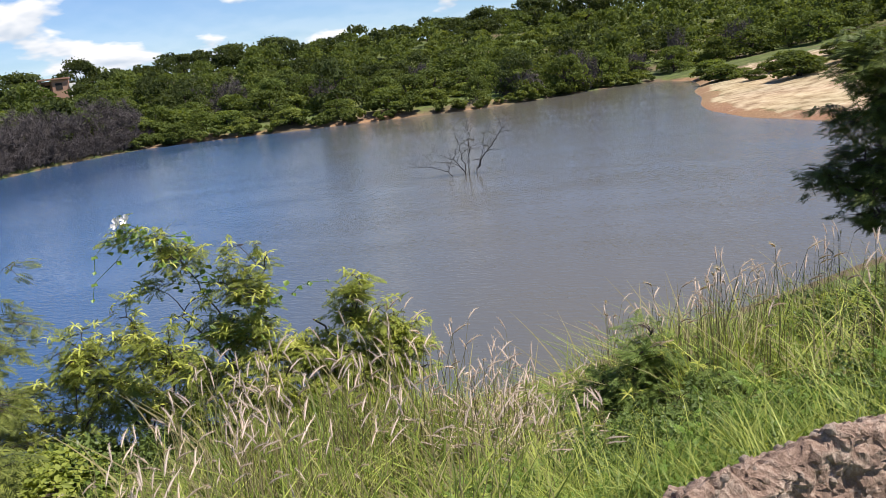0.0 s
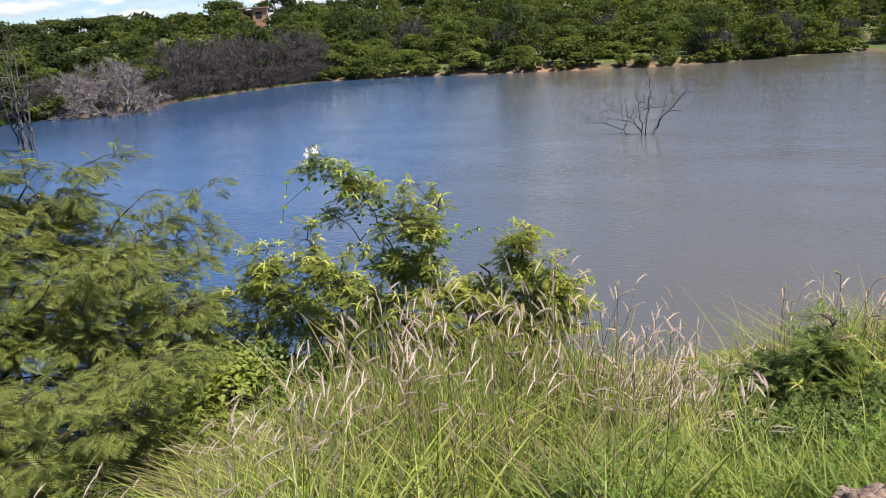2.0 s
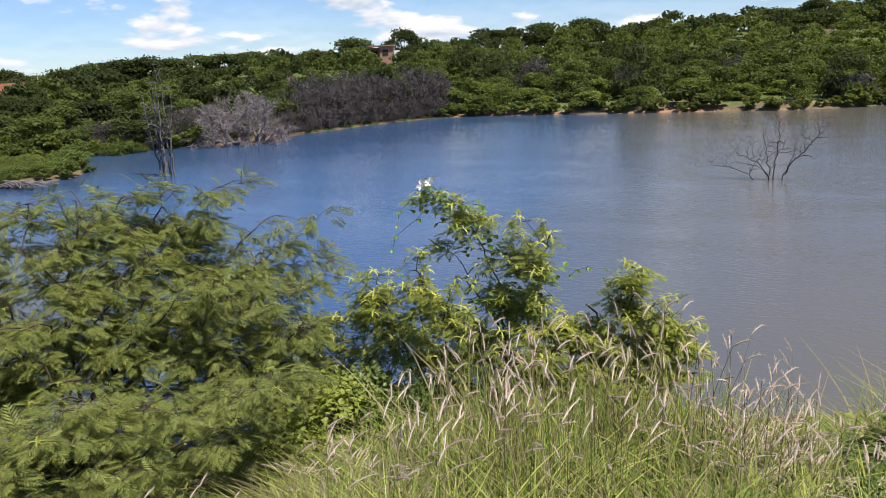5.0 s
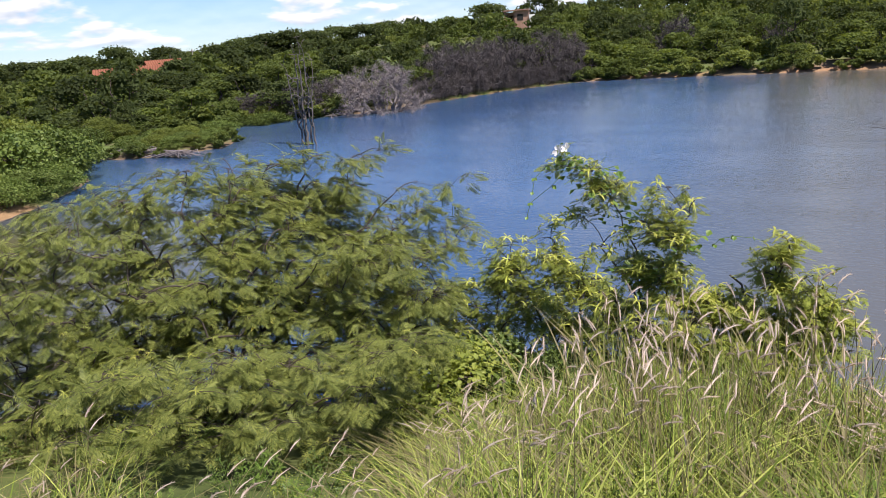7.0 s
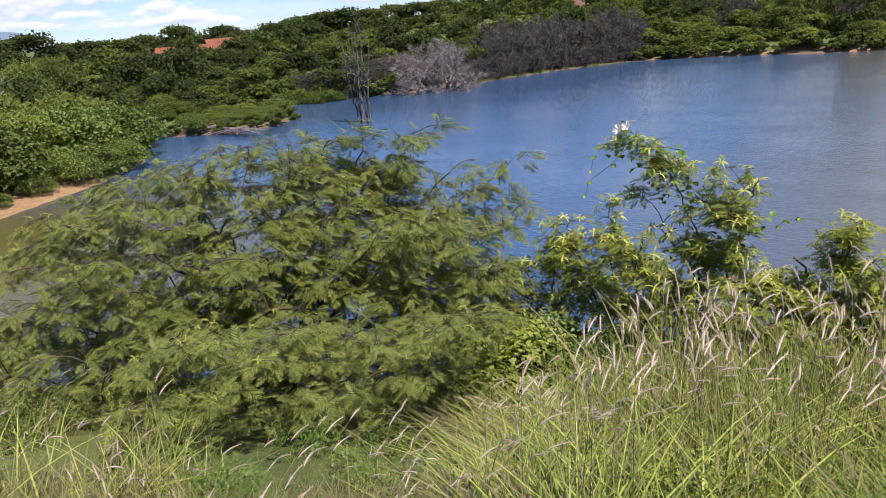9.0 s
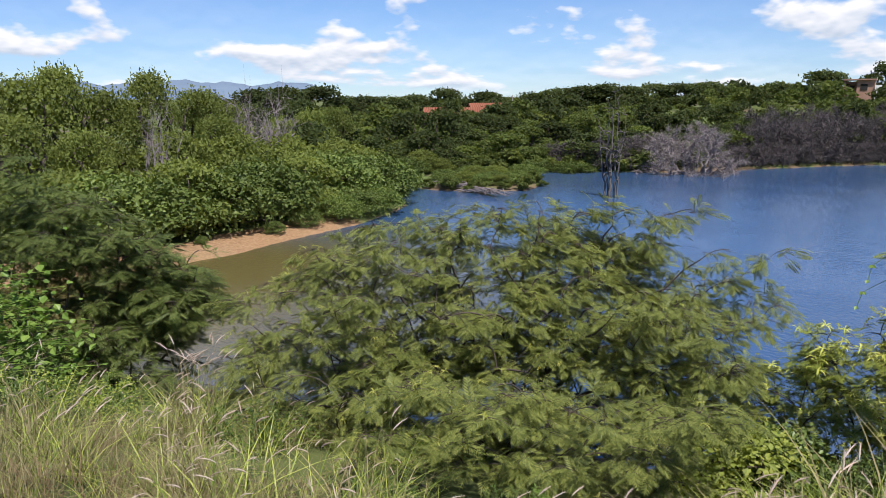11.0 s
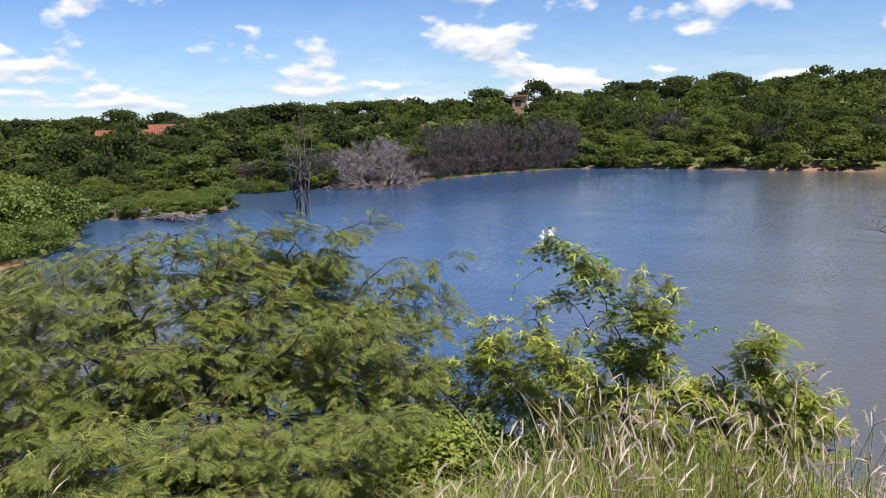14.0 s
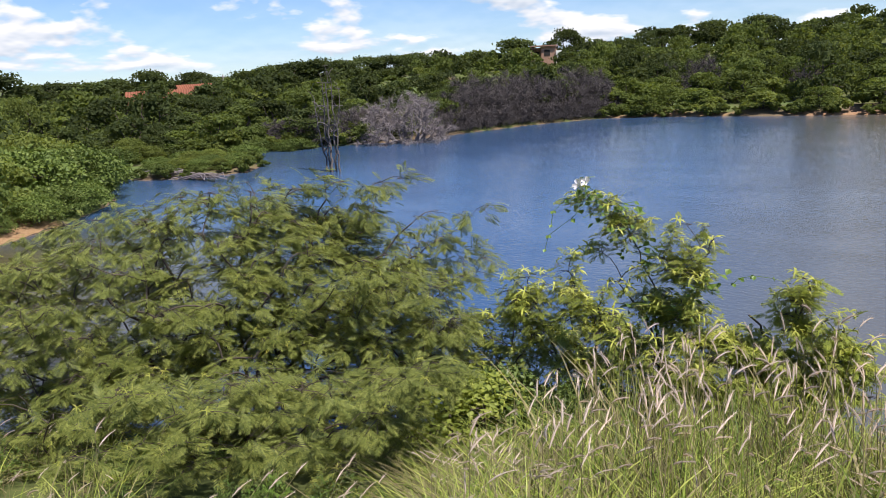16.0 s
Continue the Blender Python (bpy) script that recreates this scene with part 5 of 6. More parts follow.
shrub("yellow_shrub", -30.0, 7.2, "light shrub with narrow leaves and yellow tips beside the feathery tree",
      [[(-30.5, 7.2, -19.0), (-30.3, 7.1, -15.5)], [(-32.0, 7.2, -19.0), (-34.0, 7.1, -16.5)], [(-28.5, 7.2, -20.0), (-28.0, 7.1, -17.2)]],
      [(-30.3, 7.1, -14.2), (-30.8, 7.1, -15.2), (-33.4, 7.1, -15.4), (-35.0, 7.1, -15.6), (-32.3, 7.1, -16.0), (-28.0, 7.1, -16.8)],
      23, cloud=((-30.4, 7.1, -17.2, 0.18, 12), (-33.8, 7.1, -17.8, 0.24, 18), (-28.2, 7.1, -18.8, 0.22, 16), (-31.5, 7.1, -20.7, 0.5, 34), (-27.0, 6.9, -21.2, 0.4, 22), (-35.0, 7.2, -20.7, 0.45, 28), (-31.0, 7.0, -24.0, 0.65, 36), (-36.0, 7.1, -25.0, 0.55, 26)), young=0.9)

# vine over the flowering shrub, and its flower
BROAD, HEART = broad(0.34), broad(0.46)


def vine(name, centres, count, size, seed, label, leaf="vine_leaf"):
    r = np.random.RandomState(seed)
    base = Vector(centres[0][0])
    ob = thing(name, base, label, "vine")
    s, st = Soup(), Soup()
    o = []
    for (c, rad) in centres:
        c = np.array(c) - np.array(base)
        pts = c + r.normal(scale=rad, size=(count // len(centres), 3)) * (1, 1, 0.9)
        o += list(pts)
    o = np.array(o)
    order = np.argsort(o[:, 2])
    for k in range(0, len(o) - 4, 5):
        st.tube(o[order[k:k + 2]], 0.003, 3)
    turn = r.uniform(0, 6.28, len(o))
    x = np.stack([np.cos(turn), np.sin(turn), r.uniform(-0.8, 0.1, len(o))], -1)
    s.scatter(HEART, frames_from(x, r.normal(scale=0.4, size=(len(o), 3)) + np.array((0, 0, 1.0))), o, size * r.uniform(0.6, 1.3, len(o)))
    tagged(part("stem", st.geometry(), M["vine_leaf"], ob), kind="stuff")
    tagged(part("foliage", s.geometry(), M[leaf], ob), kind="stuff")
    return ob


vine("climbing_vine", [(near_right(-23.6, 6.25, -18.0), 0.12), (near_right(-24.8, 6.2, -14.0), 0.10), (near_right(-26.6, 6.15, -11.3), 0.08), (near_right(-29.0, 6.15, -10.0), 0.08), (near_right(-21.4, 6.2, -16.5), 0.14)], 210, 0.055, 31, "green vine with heart-shaped leaves climbing the shrub")


def flower(place, size, petal, label, turn=0.0):
    ob = thing("flower", place, label, "flower")
    r = random.Random(3)
    for k in range(5):
        a = k * 1.257 + turn
        s = Soup()
        s.scatter((np.array([(0, 0, -0.5), (0.35, -0.26, -0.05), (0.75, -0.30, 0.12), (0.95, 0, 0.05), (0.75, 0.30, 0.12), (0.35, 0.26, -0.05)], float), np.array([(0, 1, 2, 3), (0, 3, 4, 5)])),
                  frames_from([(math.cos(a), math.sin(a), 0)], [(0, 0, 1.0)]), np.zeros((1, 3)), [size])
        p = part("petal", s.geometry(), M[petal], ob)
        p.rotation_euler = (radians(55), 0, radians(-27 + turn * 20))
    s = Soup()
    s.tube([(0, 0, -0.12), (0, 0, 0.0)], 0.003, 4)
    part("stalk", s.geometry(), M["vine_leaf"], ob)
    return ob


flower(near_right(-29.7, 6.0, -8.85), 0.060, "petal", "white morning-glory flower at the tip of the shrub")
flower(near_right(-29.1, 6.0, -8.70), 0.048, "petal", "white morning-glory flower at the tip of the shrub", 0.5)
for az, r, el in ((-54.2, 6.9, -19.6), (-54.8, 6.9, -19.8), (-55.5, 6.9, -19.9), (-52.6, 6.9, -19.3)):
    flower(near_left(az, r, el), 0.035, "yellow_petal", "small pale yellow flower among the feathery leaves", az)


def tendril(path, label):
    """A thin hanging vine shoot with a few leaves."""
    pts = np.array([near_right(*p) for p in path])
    base = Vector(pts[0])
    ob = thing("vine_tendril", base, label, "vine", "tendrils")
    s = Soup()
    s.tube(pts - pts[0], 0.0022, 4)
    part("stem", s.geometry(), M["vine_leaf"], ob)
    r = np.random.RandomState(len(path))
    for p in pts[1:]:
        for _ in range(2):
            s = Soup()
            a = r.uniform(0, 6.28)
            s.scatter(HEART, frames_from([(math.cos(a), math.sin(a), -0.7)], [(0.3, -0.6, 0.8)]), [p - pts[0]], [r.uniform(0.03, 0.055)])
            part("leaf", s.geometry(), M["vine_leaf"], ob)


tendril([(-29.4, 6.15, -9.6), (-30.6, 6.15, -10.0), (-31.5, 6.15, -10.8), (-31.7, 6.15, -11.8)], "thin vine shoot with heart-shaped leaves hanging from the shrub")
tendril([(-29.0, 6.15, -10.2), (-30.2, 6.15, -11.4), (-31.9, 6.15, -12.6), (-32.2, 6.15, -13.6)], "thin vine shoot with heart-shaped leaves hanging from the shrub")
tendril([(-14.8, 6.15, -15.7), (-16.0, 6.15, -15.4), (-17.2, 6.15, -15.3), (-18.2, 6.15, -15.5), (-18.6, 6.15, -15.9)], "thin vine shoot reaching out from the yellow shrub")

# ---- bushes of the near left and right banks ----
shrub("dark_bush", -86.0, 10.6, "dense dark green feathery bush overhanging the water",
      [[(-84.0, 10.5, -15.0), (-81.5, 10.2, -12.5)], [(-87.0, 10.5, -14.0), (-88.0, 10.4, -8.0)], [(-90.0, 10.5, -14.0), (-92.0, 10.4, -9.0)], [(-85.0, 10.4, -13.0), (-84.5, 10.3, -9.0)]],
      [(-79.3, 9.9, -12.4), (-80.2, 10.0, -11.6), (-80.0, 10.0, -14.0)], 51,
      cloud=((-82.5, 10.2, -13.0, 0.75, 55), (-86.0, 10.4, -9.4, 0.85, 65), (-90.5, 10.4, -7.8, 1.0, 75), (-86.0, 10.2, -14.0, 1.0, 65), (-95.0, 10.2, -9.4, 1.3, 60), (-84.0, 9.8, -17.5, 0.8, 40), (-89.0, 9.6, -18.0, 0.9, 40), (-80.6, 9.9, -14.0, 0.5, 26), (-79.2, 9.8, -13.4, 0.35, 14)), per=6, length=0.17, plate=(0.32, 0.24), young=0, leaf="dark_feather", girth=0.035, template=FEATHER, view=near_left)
vine("broadleaf_creeper", [(near_left(-91.0, 8.2, -15.5), 0.28), (near_left(-92.0, 8.2, -12.5), 0.22), (near_left(-90.6, 8.0, -18.0), 0.30), (near_left(-94.5, 8.0, -15.0), 0.4)], 900, 0.075, 33, "bright green broad-leaved creeper beside the grass", "vine_leaf")
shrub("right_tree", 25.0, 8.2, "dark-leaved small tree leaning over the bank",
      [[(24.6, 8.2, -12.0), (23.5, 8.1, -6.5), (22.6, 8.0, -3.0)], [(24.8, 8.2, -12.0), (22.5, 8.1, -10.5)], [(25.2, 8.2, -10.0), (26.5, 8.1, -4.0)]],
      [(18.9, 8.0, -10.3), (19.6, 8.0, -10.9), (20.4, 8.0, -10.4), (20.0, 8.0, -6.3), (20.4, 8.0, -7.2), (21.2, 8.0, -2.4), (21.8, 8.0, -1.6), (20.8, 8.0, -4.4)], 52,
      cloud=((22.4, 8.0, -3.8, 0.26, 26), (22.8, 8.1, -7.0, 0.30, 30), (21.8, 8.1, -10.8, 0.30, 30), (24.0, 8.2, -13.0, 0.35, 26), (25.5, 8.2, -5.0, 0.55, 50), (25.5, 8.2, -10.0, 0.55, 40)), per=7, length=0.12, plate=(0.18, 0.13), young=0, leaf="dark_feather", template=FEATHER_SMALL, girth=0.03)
shrub("broadleaf_bush", 9.0, 4.9, "green feathery-leaved bush on the bank",
      [[(8.5, 4.9, -25.0), (8.0, 4.9, -22.0)], [(10.0, 4.9, -25.0), (11.0, 4.9, -23.0)]], [(7.6, 4.8, -20.8), (8.6, 4.8, -21.0)], 53,
      cloud=((8.2, 4.8, -22.8, 0.16, 12), (10.4, 4.8, -24.2, 0.26, 18), (6.4, 4.7, -25.2, 0.26, 18), (11.8, 4.6, -25.8, 0.26, 18), (8.8, 4.5, -27.0, 0.28, 40), (5.0, 4.5, -27.5, 0.2, 20), (13.5, 4.5, -26.0, 0.25, 24)), per=5, length=0.10, plate=(0.16, 0.11), young=0.3, leaf="bank_leaf", template=FEATHER_SMALL, girth=0.015, young_len=0.06)

# fine-leaved undergrowth at the foot of the shrubs and on the slope beside the small tree
under = Planter([scrub("undergrowth_bush", crown_arrays(420 + k, 1.5, 1.4, 26, 130, 0.062, 0.75, 0.35, 0.5, 0.14), leaf, label, "bush", "bank undergrowth") for k, (leaf, label) in enumerate((
    ("bush_leaf", "light green fine-leaved bush at the foot of the shrubs"), ("broad_leaf", "mid green leafy bush on the bank slope")))])
fill = random.Random(91)
for n in range(37):
    az, r = -38.5 + 1.2 * n + fill.uniform(-0.5, 0.5), 6.7 + fill.uniform(-0.9, 0.7)
    top = np.interp(az, [-39, -30, -22, -14, -9, -7], [-20.8, -20.6, -20.9, -21.8, -24.0, -25.5]) - fill.uniform(0.0, 2.0)
    p = spot(az, r, -0.05)
    under.put(0 if fill.random() < 0.9 else 1, put_at(p, n * 2.3, fill.uniform(0.75, 1.05), max(0.3, (aloft(az, r, top).z - p.z) / 1.4)))
for n in range(24):
    az, r = 9.0 + 0.75 * n, 5.2 + fill.uniform(0.0, 3.4)
    top = np.interp(az, [8, 13.6, 17.4, 20.9, 27], [-23.0, -20.2, -18.6, -16.4, -15.0]) - fill.uniform(0.0, 1.5)
    p = spot(az, r, -0.05)
    under.put(n % 2, put_at(p, n * 2.3, fill.uniform(0.6, 0.95), max(0.25, (aloft(az, r, top).z - p.z) / 1.4)))

# ---- grasses ----


def blade(bend=0.5, width=0.012, segs=4):
    v = []
    for k in range(segs + 1):
        f = k / segs
        w = width * (1 - f ** 1.6) * (0.6 + 0.4 * min(1, f * 4)) + 0.0006
        x, z = bend * f ** 2, f * (1 - 0.25 * bend * f)
        v += [(x, -w, z), (x, w, z)]
    q = [(2 * k, 2 * k + 1, 2 * k + 3, 2 * k + 2) for k in range(segs)]
    return np.array(v), np.array(q)


BLADES = [blade(0.35, 0.0085), blade(0.8, 0.0095), blade(1.25, 0.0105, 5), blade(0.12, 0.0042), blade(0.25, 0.0050)]


def plume_stalk(st, pl, foot, head, length, r, fat=0.0062):
    """A thin stalk and, at its end, an arching silky plume of fine hairs."""
    foot, head = np.asarray(foot, float), np.asarray(head, float)
    lean = np.array((head[0] - foot[0], head[1] - foot[1], 0.0))
    k = np.linspace(0, 1, 6)[:, None]
    p = foot + (head - foot) * k - lean * 0.3 * np.sin(k * math.pi)
    st.tube(p, np.linspace(0.0028, 0.0014, 6), 3)
    d = unit(unit(lean) * 0.75 + np.array((0, 0, 0.8)))
    bend = unit(lean + 1e-6) * 0.5 + np.array((0, 0, -0.45))
    k = np.linspace(0, 1, 7)[:, None]
    c = head + d * length * k + bend * length * 0.55 * k ** 2
    pl.tube(c, fat * np.array((0.25, 0.65, 0.8, 0.75, 0.6, 0.4, 0.08)), 4)
    n = 44
    f = r.uniform(0.02, 1, n)
    o = np.stack([np.interp(f, k[:, 0], c[:, i]) for i in range(3)], 1)
    t = unit(c[-1] - c[0])
    h = r.normal(size=(n, 3))
    h = h / np.linalg.norm(h, axis=1)[:, None] * 0.75 + t * 0.9
    e = o + h * 0.022 * r.uniform(0.7, 1.3, (n, 1)) * (1.1 - 0.5 * f[:, None])
    side = np.cross(h, r.normal(size=(n, 3)))
    side = side / (np.linalg.norm(side, axis=1)[:, None] + 1e-9) * 0.0012
    pl.add(np.stack([o - side, o + side, e + side * 0.3, e - side * 0.3], 1), quads(n))


def tussock(name, label, seed, blades, height, spread, mat, plumes=0, plume_h=1.15, lean=(0.3, 0.1), dry=0.0, plume_len=0.13, fan=0.55):
    r = np.random.RandomState(seed)
    ob = thing(name, (0, 0, 0), label, "grass", "bank grass")
    green, dead = Soup(), Soup()
    for k, t in enumerate(BLADES):
        n = blades // len(BLADES)
        for soup, m in ((green, int(n * (1 - dry))), (dead, int(n * dry))):
            if not m:
                continue
            o = r.normal(scale=spread, size=(m, 3)) * (1, 1, 0)
            o[:, 2] = -0.05
            turn = r.uniform(0, 6.28, m)
            x = np.stack([np.cos(turn), np.sin(turn), 0 * turn], -1)
            up = np.stack([np.cos(turn) * fan * r.rand(m) + lean[0] * 0.5, np.sin(turn) * fan * r.rand(m) + lean[1] * 0.5, np.ones(m)], -1)
            y = np.cross(up, x)
            y /= np.linalg.norm(y, axis=1)[:, None]
            x = np.cross(y, up)
            x /= np.linalg.norm(x, axis=1)[:, None]
            up /= np.linalg.norm(up, axis=1)[:, None]
            hgt = height * r.uniform(0.45, 1.15, m)
            soup.scatter(t, np.stack([x, y, up], -1), o, hgt)
    if green.n:
        tagged(part("foliage", green.geometry(), M[mat], ob), kind="stuff")
    if dead.n:
        tagged(part("dry_foliage", dead.geometry(), M["dry_grass"], ob, "straw-coloured dry grass"), kind="stuff")
    if plumes:
        st = Soup()
        for _ in range(plumes):
            pl = Soup()
            foot = r.normal(scale=spread * 0.7, size=3) * (1, 1, 0)
            h = height * plume_h * r.uniform(0.75, 1.1)
            head = foot + np.array((lean[0] * h + r.normal(scale=0.12), lean[1] * h + r.normal(scale=0.12), h))
            plume_stalk(st, pl, foot, head, plume_len * r.uniform(0.75, 1.2), r)
            part("plume", pl.geometry(), M["plume"], ob, "silky pinkish-white seed plume")
        tagged(part("stalk", st.geometry(), M["dry_grass"], ob), kind="stuff")
    return ob


tuss = Planter([
    tussock("grass_tussock", "tall green grass clump with a few seed plumes", 61, 170, 0.80, 0.16, "grass", 3, 1.12, (0.06, 0.03), 0.34, 0.14, 0.8),
    tussock("grass_tussock", "tall grass clump crowded with silky pinkish plumes", 62, 140, 0.76, 0.14, "grass", 8, 1.12, (0.10, 0.02), 0.40, 0.14, 0.7),
    tussock("grass_tussock", "leafy green grass clump on the bank", 63, 160, 0.66, 0.17, "grass", 0, 1, (0.05, 0.05), 0.12, 0.14, 0.95),
    tussock("grass_tussock", "dry straw-coloured grass clump with plumes", 64, 160, 0.62, 0.14, "dry_grass", 5, 1.2, (0.35, -0.1), 0.3),
    tussock("grass_tussock", "dead brown grass clump", 65, 170, 0.45, 0.13, "brown_grass", 2, 1.2, (0.3, -0.1), 0.2),
    tussock("grass_tussock", "thin tall grass stems with narrow upright plumes", 66, 120, 0.85, 0.13, "grass", 4, 1.15, (0.05, 0.02), 0.3, 0.12, 0.3),
])
turf_soup, dry_turf = Soup(), Soup()


def turf(place, size, rnd, soup):
    """Short grass: fine blades gathered into one sheet."""
    n = 90
    r = np.random.RandomState(rnd.randrange(10 ** 6))
    o = np.array(place) + r.normal(scale=0.17, size=(n, 3)) * (1, 1, 0)
    turn = r.uniform(0, 6.28, n)
    up = np.stack([np.cos(turn) * 0.5 * r.rand(n), np.sin(turn) * 0.5 * r.rand(n), np.ones(n)], -1)
    soup.scatter(BLADES[1], frames_from(np.cross(up, r.normal(size=(n, 3))), up)[:, :, [0, 1, 2]], o, 0.24 * size * r.uniform(0.5, 1.2, n))



sown, gathered = [0], {}


def gather(proto, m):
    """Adds a copy of a clump to the joined grass of the lesser stretches."""
    a = np.array(m)
    for ch in proto.children:
        me = ch.data
        v = np.empty(len(me.vertices) * 3, np.float32)
        me.vertices.foreach_get("co", v)
        f = np.empty(len(me.loops), np.int32)
        me.loops.foreach_get("vertex_index", f)
        gathered.setdefault(me.materials[0].name, (me.materials[0], Soup()))[1].add(v.reshape(-1, 3) @ a[:3, :3].T + a[:3, 3], f.reshape(-1, 4))


def sow(seed, n, az0, az1, r0, r1, kinds, s0=0.8, s1=1.2, turn=0.5, gap=0.0):
    rnd = random.Random(seed)
    for _ in range(n):
        az = rnd.uniform(az0, az1)
        r = rnd.uniform(r0, r1)
        k = rnd.choice(kinds)
        if k > 5:
            turf(spot(az, r, -0.02), rnd.uniform(s0, s1) * 1.2, rnd, turf_soup if k == 6 else dry_turf)
            continue
        m = put_at(spot(az, r, -0.02), rnd.uniform(-turn, turn) + radians(-az) * 0.6, rnd.uniform(s0, s1))
        if sown[0] < 290:
            tuss.put(k, m)
        else:
            gather(tuss.protos[k], m)
        sown[0] += 1


STAND_AZ, STAND_TOP = [-41, -39, -36, -32, -28, -22, -16, -10.5, -5, 1, 5], [-29.5, -28.0, -25.2, -24.0, -23.0, -22.7, -22.6, -22.6, -23.2, -24.4, -27]


def sow_stand(seed, n, az0, az1, r0, r1, kinds, slope=3.2):
    """The tall stand of grass, stretched to a top line in the camera's view that falls towards the track."""
    rnd = random.Random(seed)
    for _ in range(n):
        az, r, k = rnd.uniform(az0, az1), rnd.uniform(r0, r1), rnd.choice(kinds)
        p = spot(az, r, -0.02)
        top = aloft(az, r, float(np.interp(az, STAND_AZ, STAND_TOP)) - (5.0 - r) * slope).z
        tall = min(1.75, max(0.55, (top - p.z) / 0.74)) * rnd.uniform(0.84, 1.08)
        m = put_at(p, rnd.uniform(-0.6, 0.6) + radians(-az) * 0.6, rnd.uniform(0.85, 1.15), tall)
        if sown[0] < 290:
            tuss.put(k, m)
        else:
            gather(tuss.protos[k], m)
        sown[0] += 1


sow_stand(1, 95, -39, 4, 3.3, 5.0, (0, 0, 2, 5, 0))                      # main stand of grass
sow_stand(2, 64, -10.5, 2.5, 4.0, 5.0, (1, 1, 1, 1, 0))                       # pink plumes
sow_stand(3, 20, -30, -10, 4.2, 5.0, (1, 0, 5))
sow(4, 12, -41, -34, 3.8, 4.6, (3, 3, 1, 0), 0.6, 0.85)
sow(5, 46, -36, 6, 2.5, 3.8, (2, 2, 6, 0), 0.6, 0.95)
sow(6, 24, 3, 12, 4.6, 5.8, (5, 2, 5, 0), 0.8, 1.1)
sow(7, 96, 11, 28, 4.4, 9.0, (2, 0, 2, 5, 0, 2), 0.85, 1.2)
sow(13, 70, -2, 30, 2.75, 4.0, (6,), 0.8, 1.4, 3.0)
sow(8, 50, -96, -66, 3.6, 6.8, (3, 4, 3, 4, 0, 3), 0.4, 0.72, 1.6)
sow(9, 64, -104, -83, 2.6, 4.6, (6, 6, 6, 6, 4, 7, 3), 0.4, 0.6, 3.0)
sow(14, 30, -86, -68, 2.6, 4.6, (7, 4, 3, 4, 6, 3, 0), 0.45, 0.7, 3.0)
sow(10, 36, -70, -40, 2.1, 3.1, (4, 3, 3, 4), 0.45, 0.66, 1.6)
sow(11, 120, -74, -36, 1.7, 3.6, (7, 4, 6, 6), 0.35, 0.55, 3.0)
sow(15, 24, -42, -32, 2.4, 4.6, (0, 3, 2, 3, 0), 0.6, 0.9)
sow(12, 4, -83, -78, 6.0, 6.8, (1,), 0.75, 0.95)

tagged(part("turf", turf_soup.geometry(), M["grass"]), "short bright green turf on the bank top", "grass", kind="stuff")
for mat, soup in gathered.values():
    tagged(part("grass_stand", soup.geometry(), mat), "tall grass growing on the bank", "grass", kind="stuff")
tagged(part("dry_turf", dry_turf.geometry(), M["brown_grass"]), "short dead brown grass on the bank top", "grass", kind="stuff")

# ---- herbs ----


def herb(name, label, seed, height, width, template, leaf, mat, per=7, tips=34):
    g = Growth(seed, 0.008, 1.2)
    for k in range(4):
        a = k * 1.57 + 0.4
        g.stem([(0, 0, -0.06), (0.2 * width * math.cos(a), 0.2 * width * math.sin(a), height * 0.4), (0.32 * width * math.cos(a), 0.32 * width * math.sin(a), height * 0.75)], 4, 0.01)
    for p in sorted(dome_points(g.r, tips, (0, 0, height * 0.25), (width * 0.5, width * 0.5, height * 0.72), -0.1, 0.5), key=lambda q: np.linalg.norm(q)):
        g.twig(p, 0.03, 3)
    s = Soup()
    leaves_on(g, s, template, per, leaf, 0.9, 1.5, 0.03, 0.2)
    ob = thing(name, (0, 0, 0), label, "herb", "bank herbs")
    part("stem", g.wood.geometry(), M["vine_leaf"], ob)
    tagged(part("foliage", s.geometry(), M[mat], ob), kind="stuff")
    return ob


herbs = Planter([
    herb("feathery_herb", "low bright green feathery herb", 71, 0.50, 0.75, feather(6, 0.04, 0.36, 0.15), 0.09, "vine_leaf", 7, 30),
    herb("leafy_herb", "leafy green weed on the bank", 72, 0.50, 0.65, BROAD, 0.034, "bush_leaf", 8, 44),
    herb("leafy_herb", "dark green small-leaved weed on the bank", 73, 0.55, 0.8, BROAD, 0.036, "broad_leaf", 9, 50),
])


def sow_herbs(seed, n, az0, az1, r0, r1, kinds, s0=0.7, s1=1.2):
    rnd = random.Random(seed)
    for _ in range(n):
        herbs.put(rnd.choice(kinds), put_at(spot(rnd.uniform(az0, az1), rnd.uniform(r0, r1)), rnd.uniform(0, 6.28), rnd.uniform(s0, s1)))


sow_herbs(1, 34, -16, 6, 2.7, 3.6, (0, 0, 0, 1), 0.6, 0.95)
sow_herbs(2, 44, -38, -20, 2.9, 4.2, (1, 1, 2), 0.6, 1.0)
sow_herbs(8, 36, -38, -8, 5.4, 7.0, (1, 0, 1), 0.9, 1.5)
sow_herbs(7, 26, 5, 30, 2.7, 4.0, (2, 0, 0), 0.5, 0.8)
sow_herbs(3, 76, 10, 27, 3.6, 7.6, (0, 2, 2, 2, 0), 0.8, 1.25)
sow_herbs(4, 30, 3, 13, 3.3, 4.8, (2, 2, 0), 0.7, 1.15)
sow_herbs(5, 20, -78, -40, 5.6, 7.4, (2, 1), 0.8, 1.2)
sow_herbs(9, 16, -68, -42, 3.2, 4.6, (1, 0, 2), 0.5, 0.8)
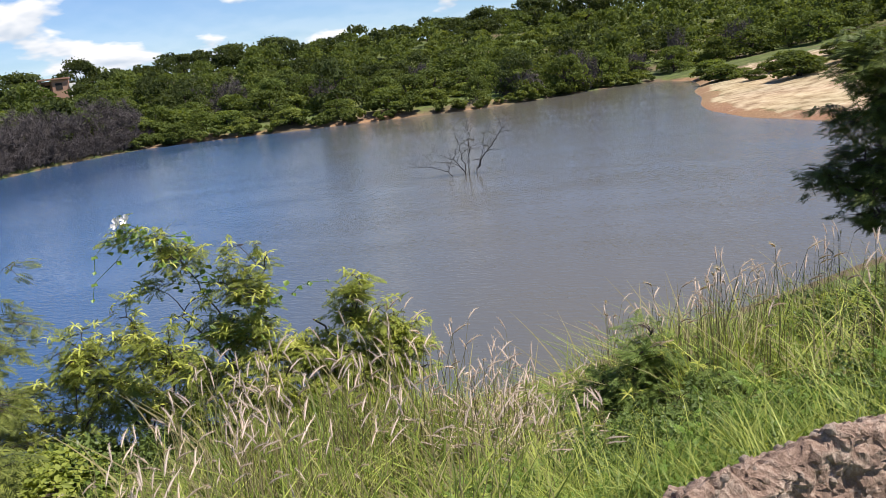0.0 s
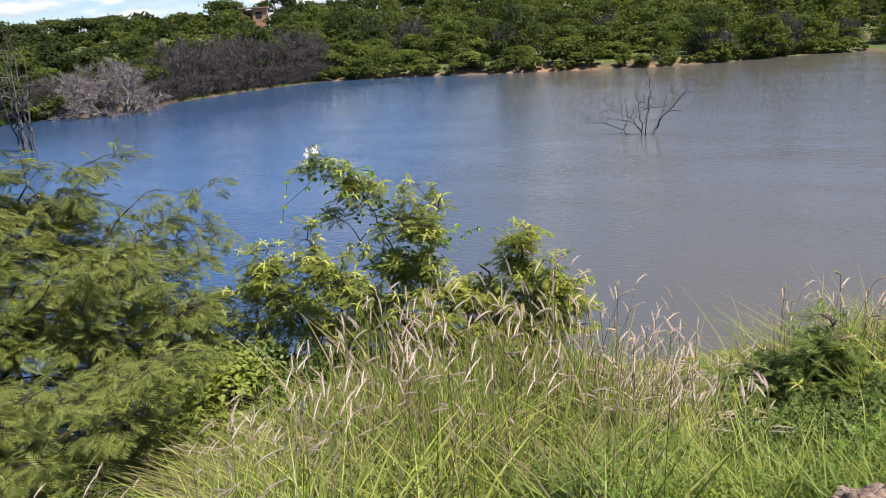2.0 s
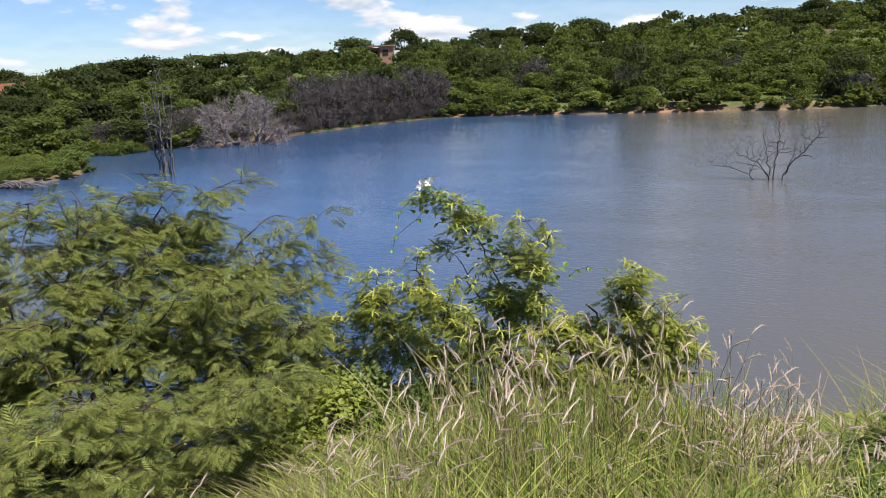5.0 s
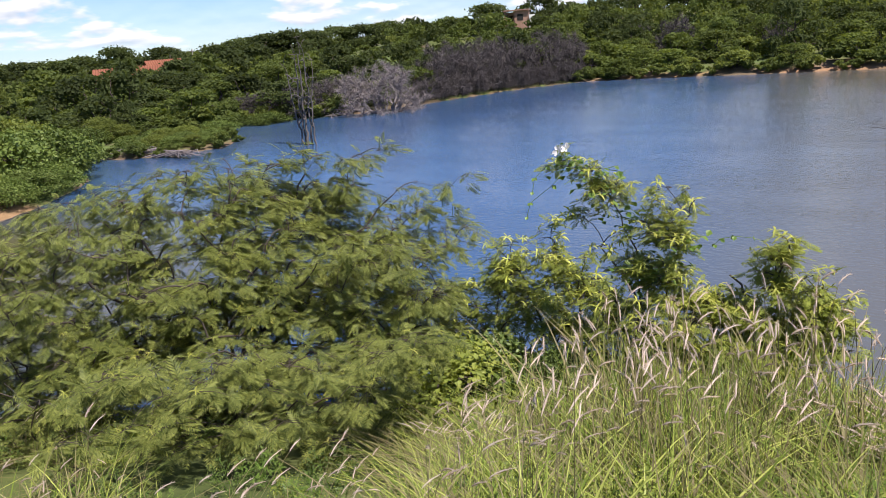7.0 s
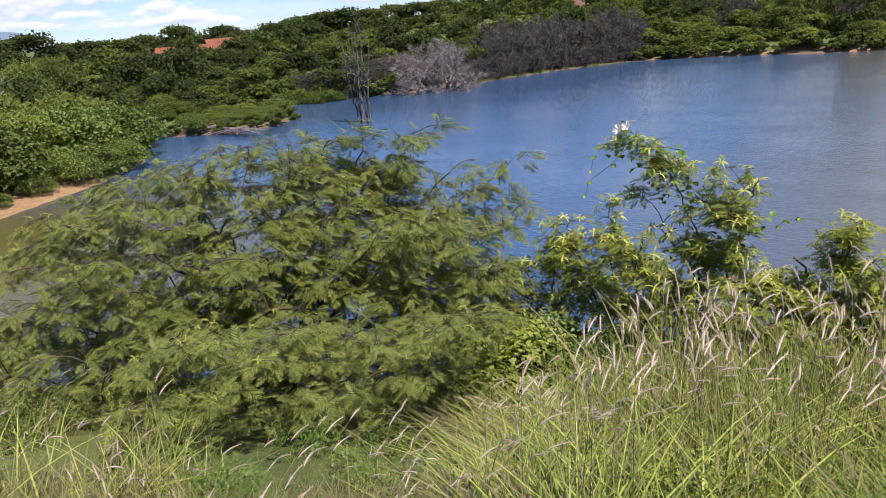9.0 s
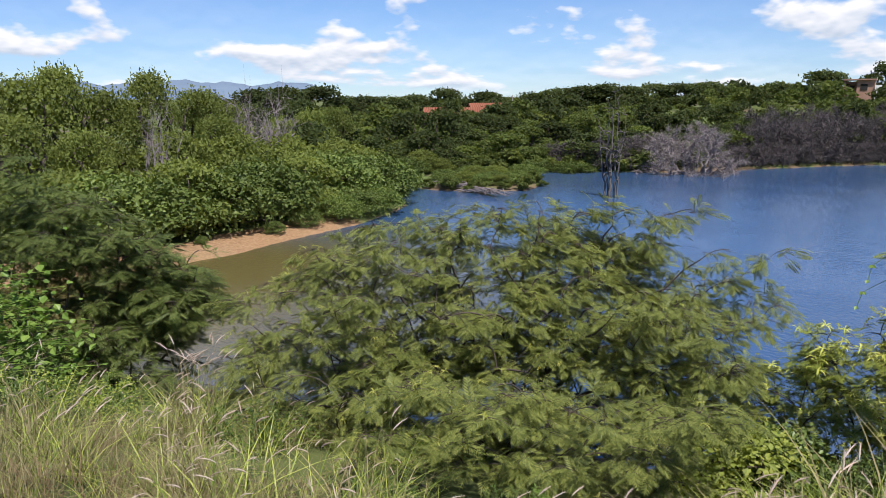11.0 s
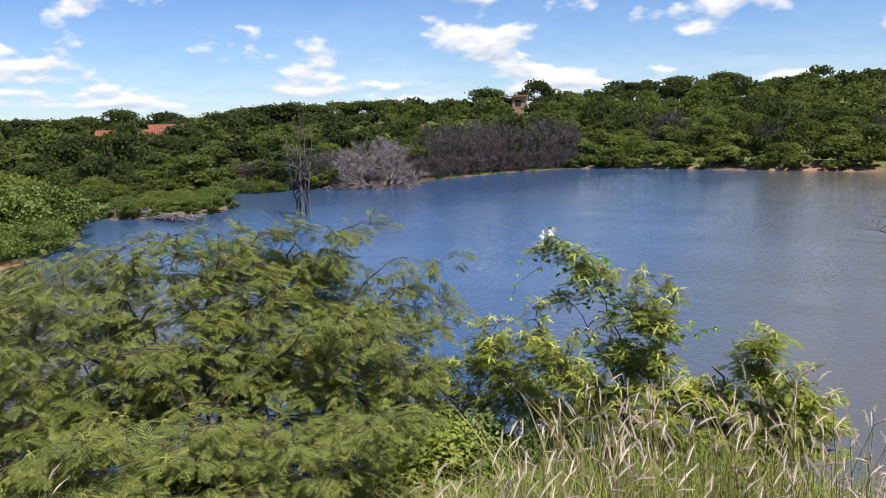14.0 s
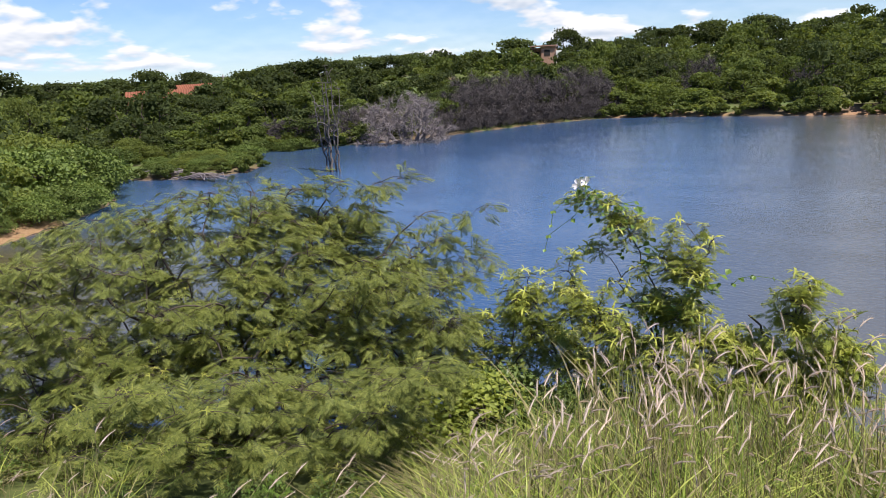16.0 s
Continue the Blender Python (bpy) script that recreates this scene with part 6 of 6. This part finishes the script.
sow_herbs(6, 12, -96, -84, 6.0, 8.0, (1, 2), 0.8, 1.2)

# ---- gravelly earth edge of the bank top ----


def earth_mound():
    ob = thing("earth_mound", spot(17.0, 2.6), "broken edge of pinkish gravelly earth", "earth")
    base = np.array(ob.location)
    r = np.random.RandomState(81)
    n, m = 190, 80
    az = np.linspace(3.0, 40.0, n)
    crest_r = np.interp(az, [3, 8.5, 20.8, 23.8, 40], [1.80, 2.02, 2.52, 2.64, 3.25])
    fade = smooth(3.0, 9.0, az)
    V = np.linspace(0, 1, m)
    # from the planted side, over the crest, down the broken face towards the track
    out = np.interp(V, [0, 0.22, 0.42, 0.5, 0.62, 0.85, 1], [0.45, 0.22, 0.02, -0.03, -0.05, -0.13, -0.40])
    up = np.interp(V, [0, 0.22, 0.42, 0.5, 0.62, 0.85, 1], [-0.60, -0.10, 0.0, -0.03, -0.16, -0.40, -0.52])
    rr = crest_r[:, None] + out[None] * (0.5 + 0.5 * fade[:, None])
    P = np.stack([rr * np.sin(np.radians(az))[:, None], rr * np.cos(np.radians(az))[:, None], (3.38 + 0.31 * fade)[:, None] + up[None]], -1)
    for i in range(n):
        for j in range(m):
            q = Vector(P[i, j])
            P[i, j] += np.array(noise.noise_vector(q * 7)) * 0.026 + np.array(noise.noise_vector(q * 18)) * 0.022 + np.array(noise.noise_vector(q * 48)) * 0.014 + np.array((0, 0, 0.05 * noise.noise(q * 2.5)))
    i, j = np.meshgrid(np.arange(n - 1), np.arange(m - 1), indexing="ij")
    q = np.stack([i * m + j, i * m + j + 1, (i + 1) * m + j + 1, (i + 1) * m + j], -1).reshape(-1, 4)
    part("bank_edge", (P.reshape(-1, 3) - base, q), M["earth"], ob, soft=False)
    bm = bmesh.new()
    bmesh.ops.create_icosphere(bm, subdivisions=1, radius=1)
    for v in bm.verts:
        v.co *= 1 + 0.25 * noise.noise(v.co * 1.7)
    me = bpy.data.meshes.new("stone")
    bm.to_mesh(me)
    bm.free()
    me.materials.append(M["pebble"])
    for k in range(280):
        ii, jj = r.randint(2, n - 2), r.randint(m // 4, m - 10)
        st = new("stone", me)
        st.parent = ob
        st.location = P[ii, jj] - base
        s = 0.004 + 0.022 * r.rand() ** 2.5
        st.scale = (s, s * r.uniform(0.6, 1), s * r.uniform(0.5, 0.9))
        st.rotation_euler = r.uniform(0, 6.28, 3)


earth_mound()
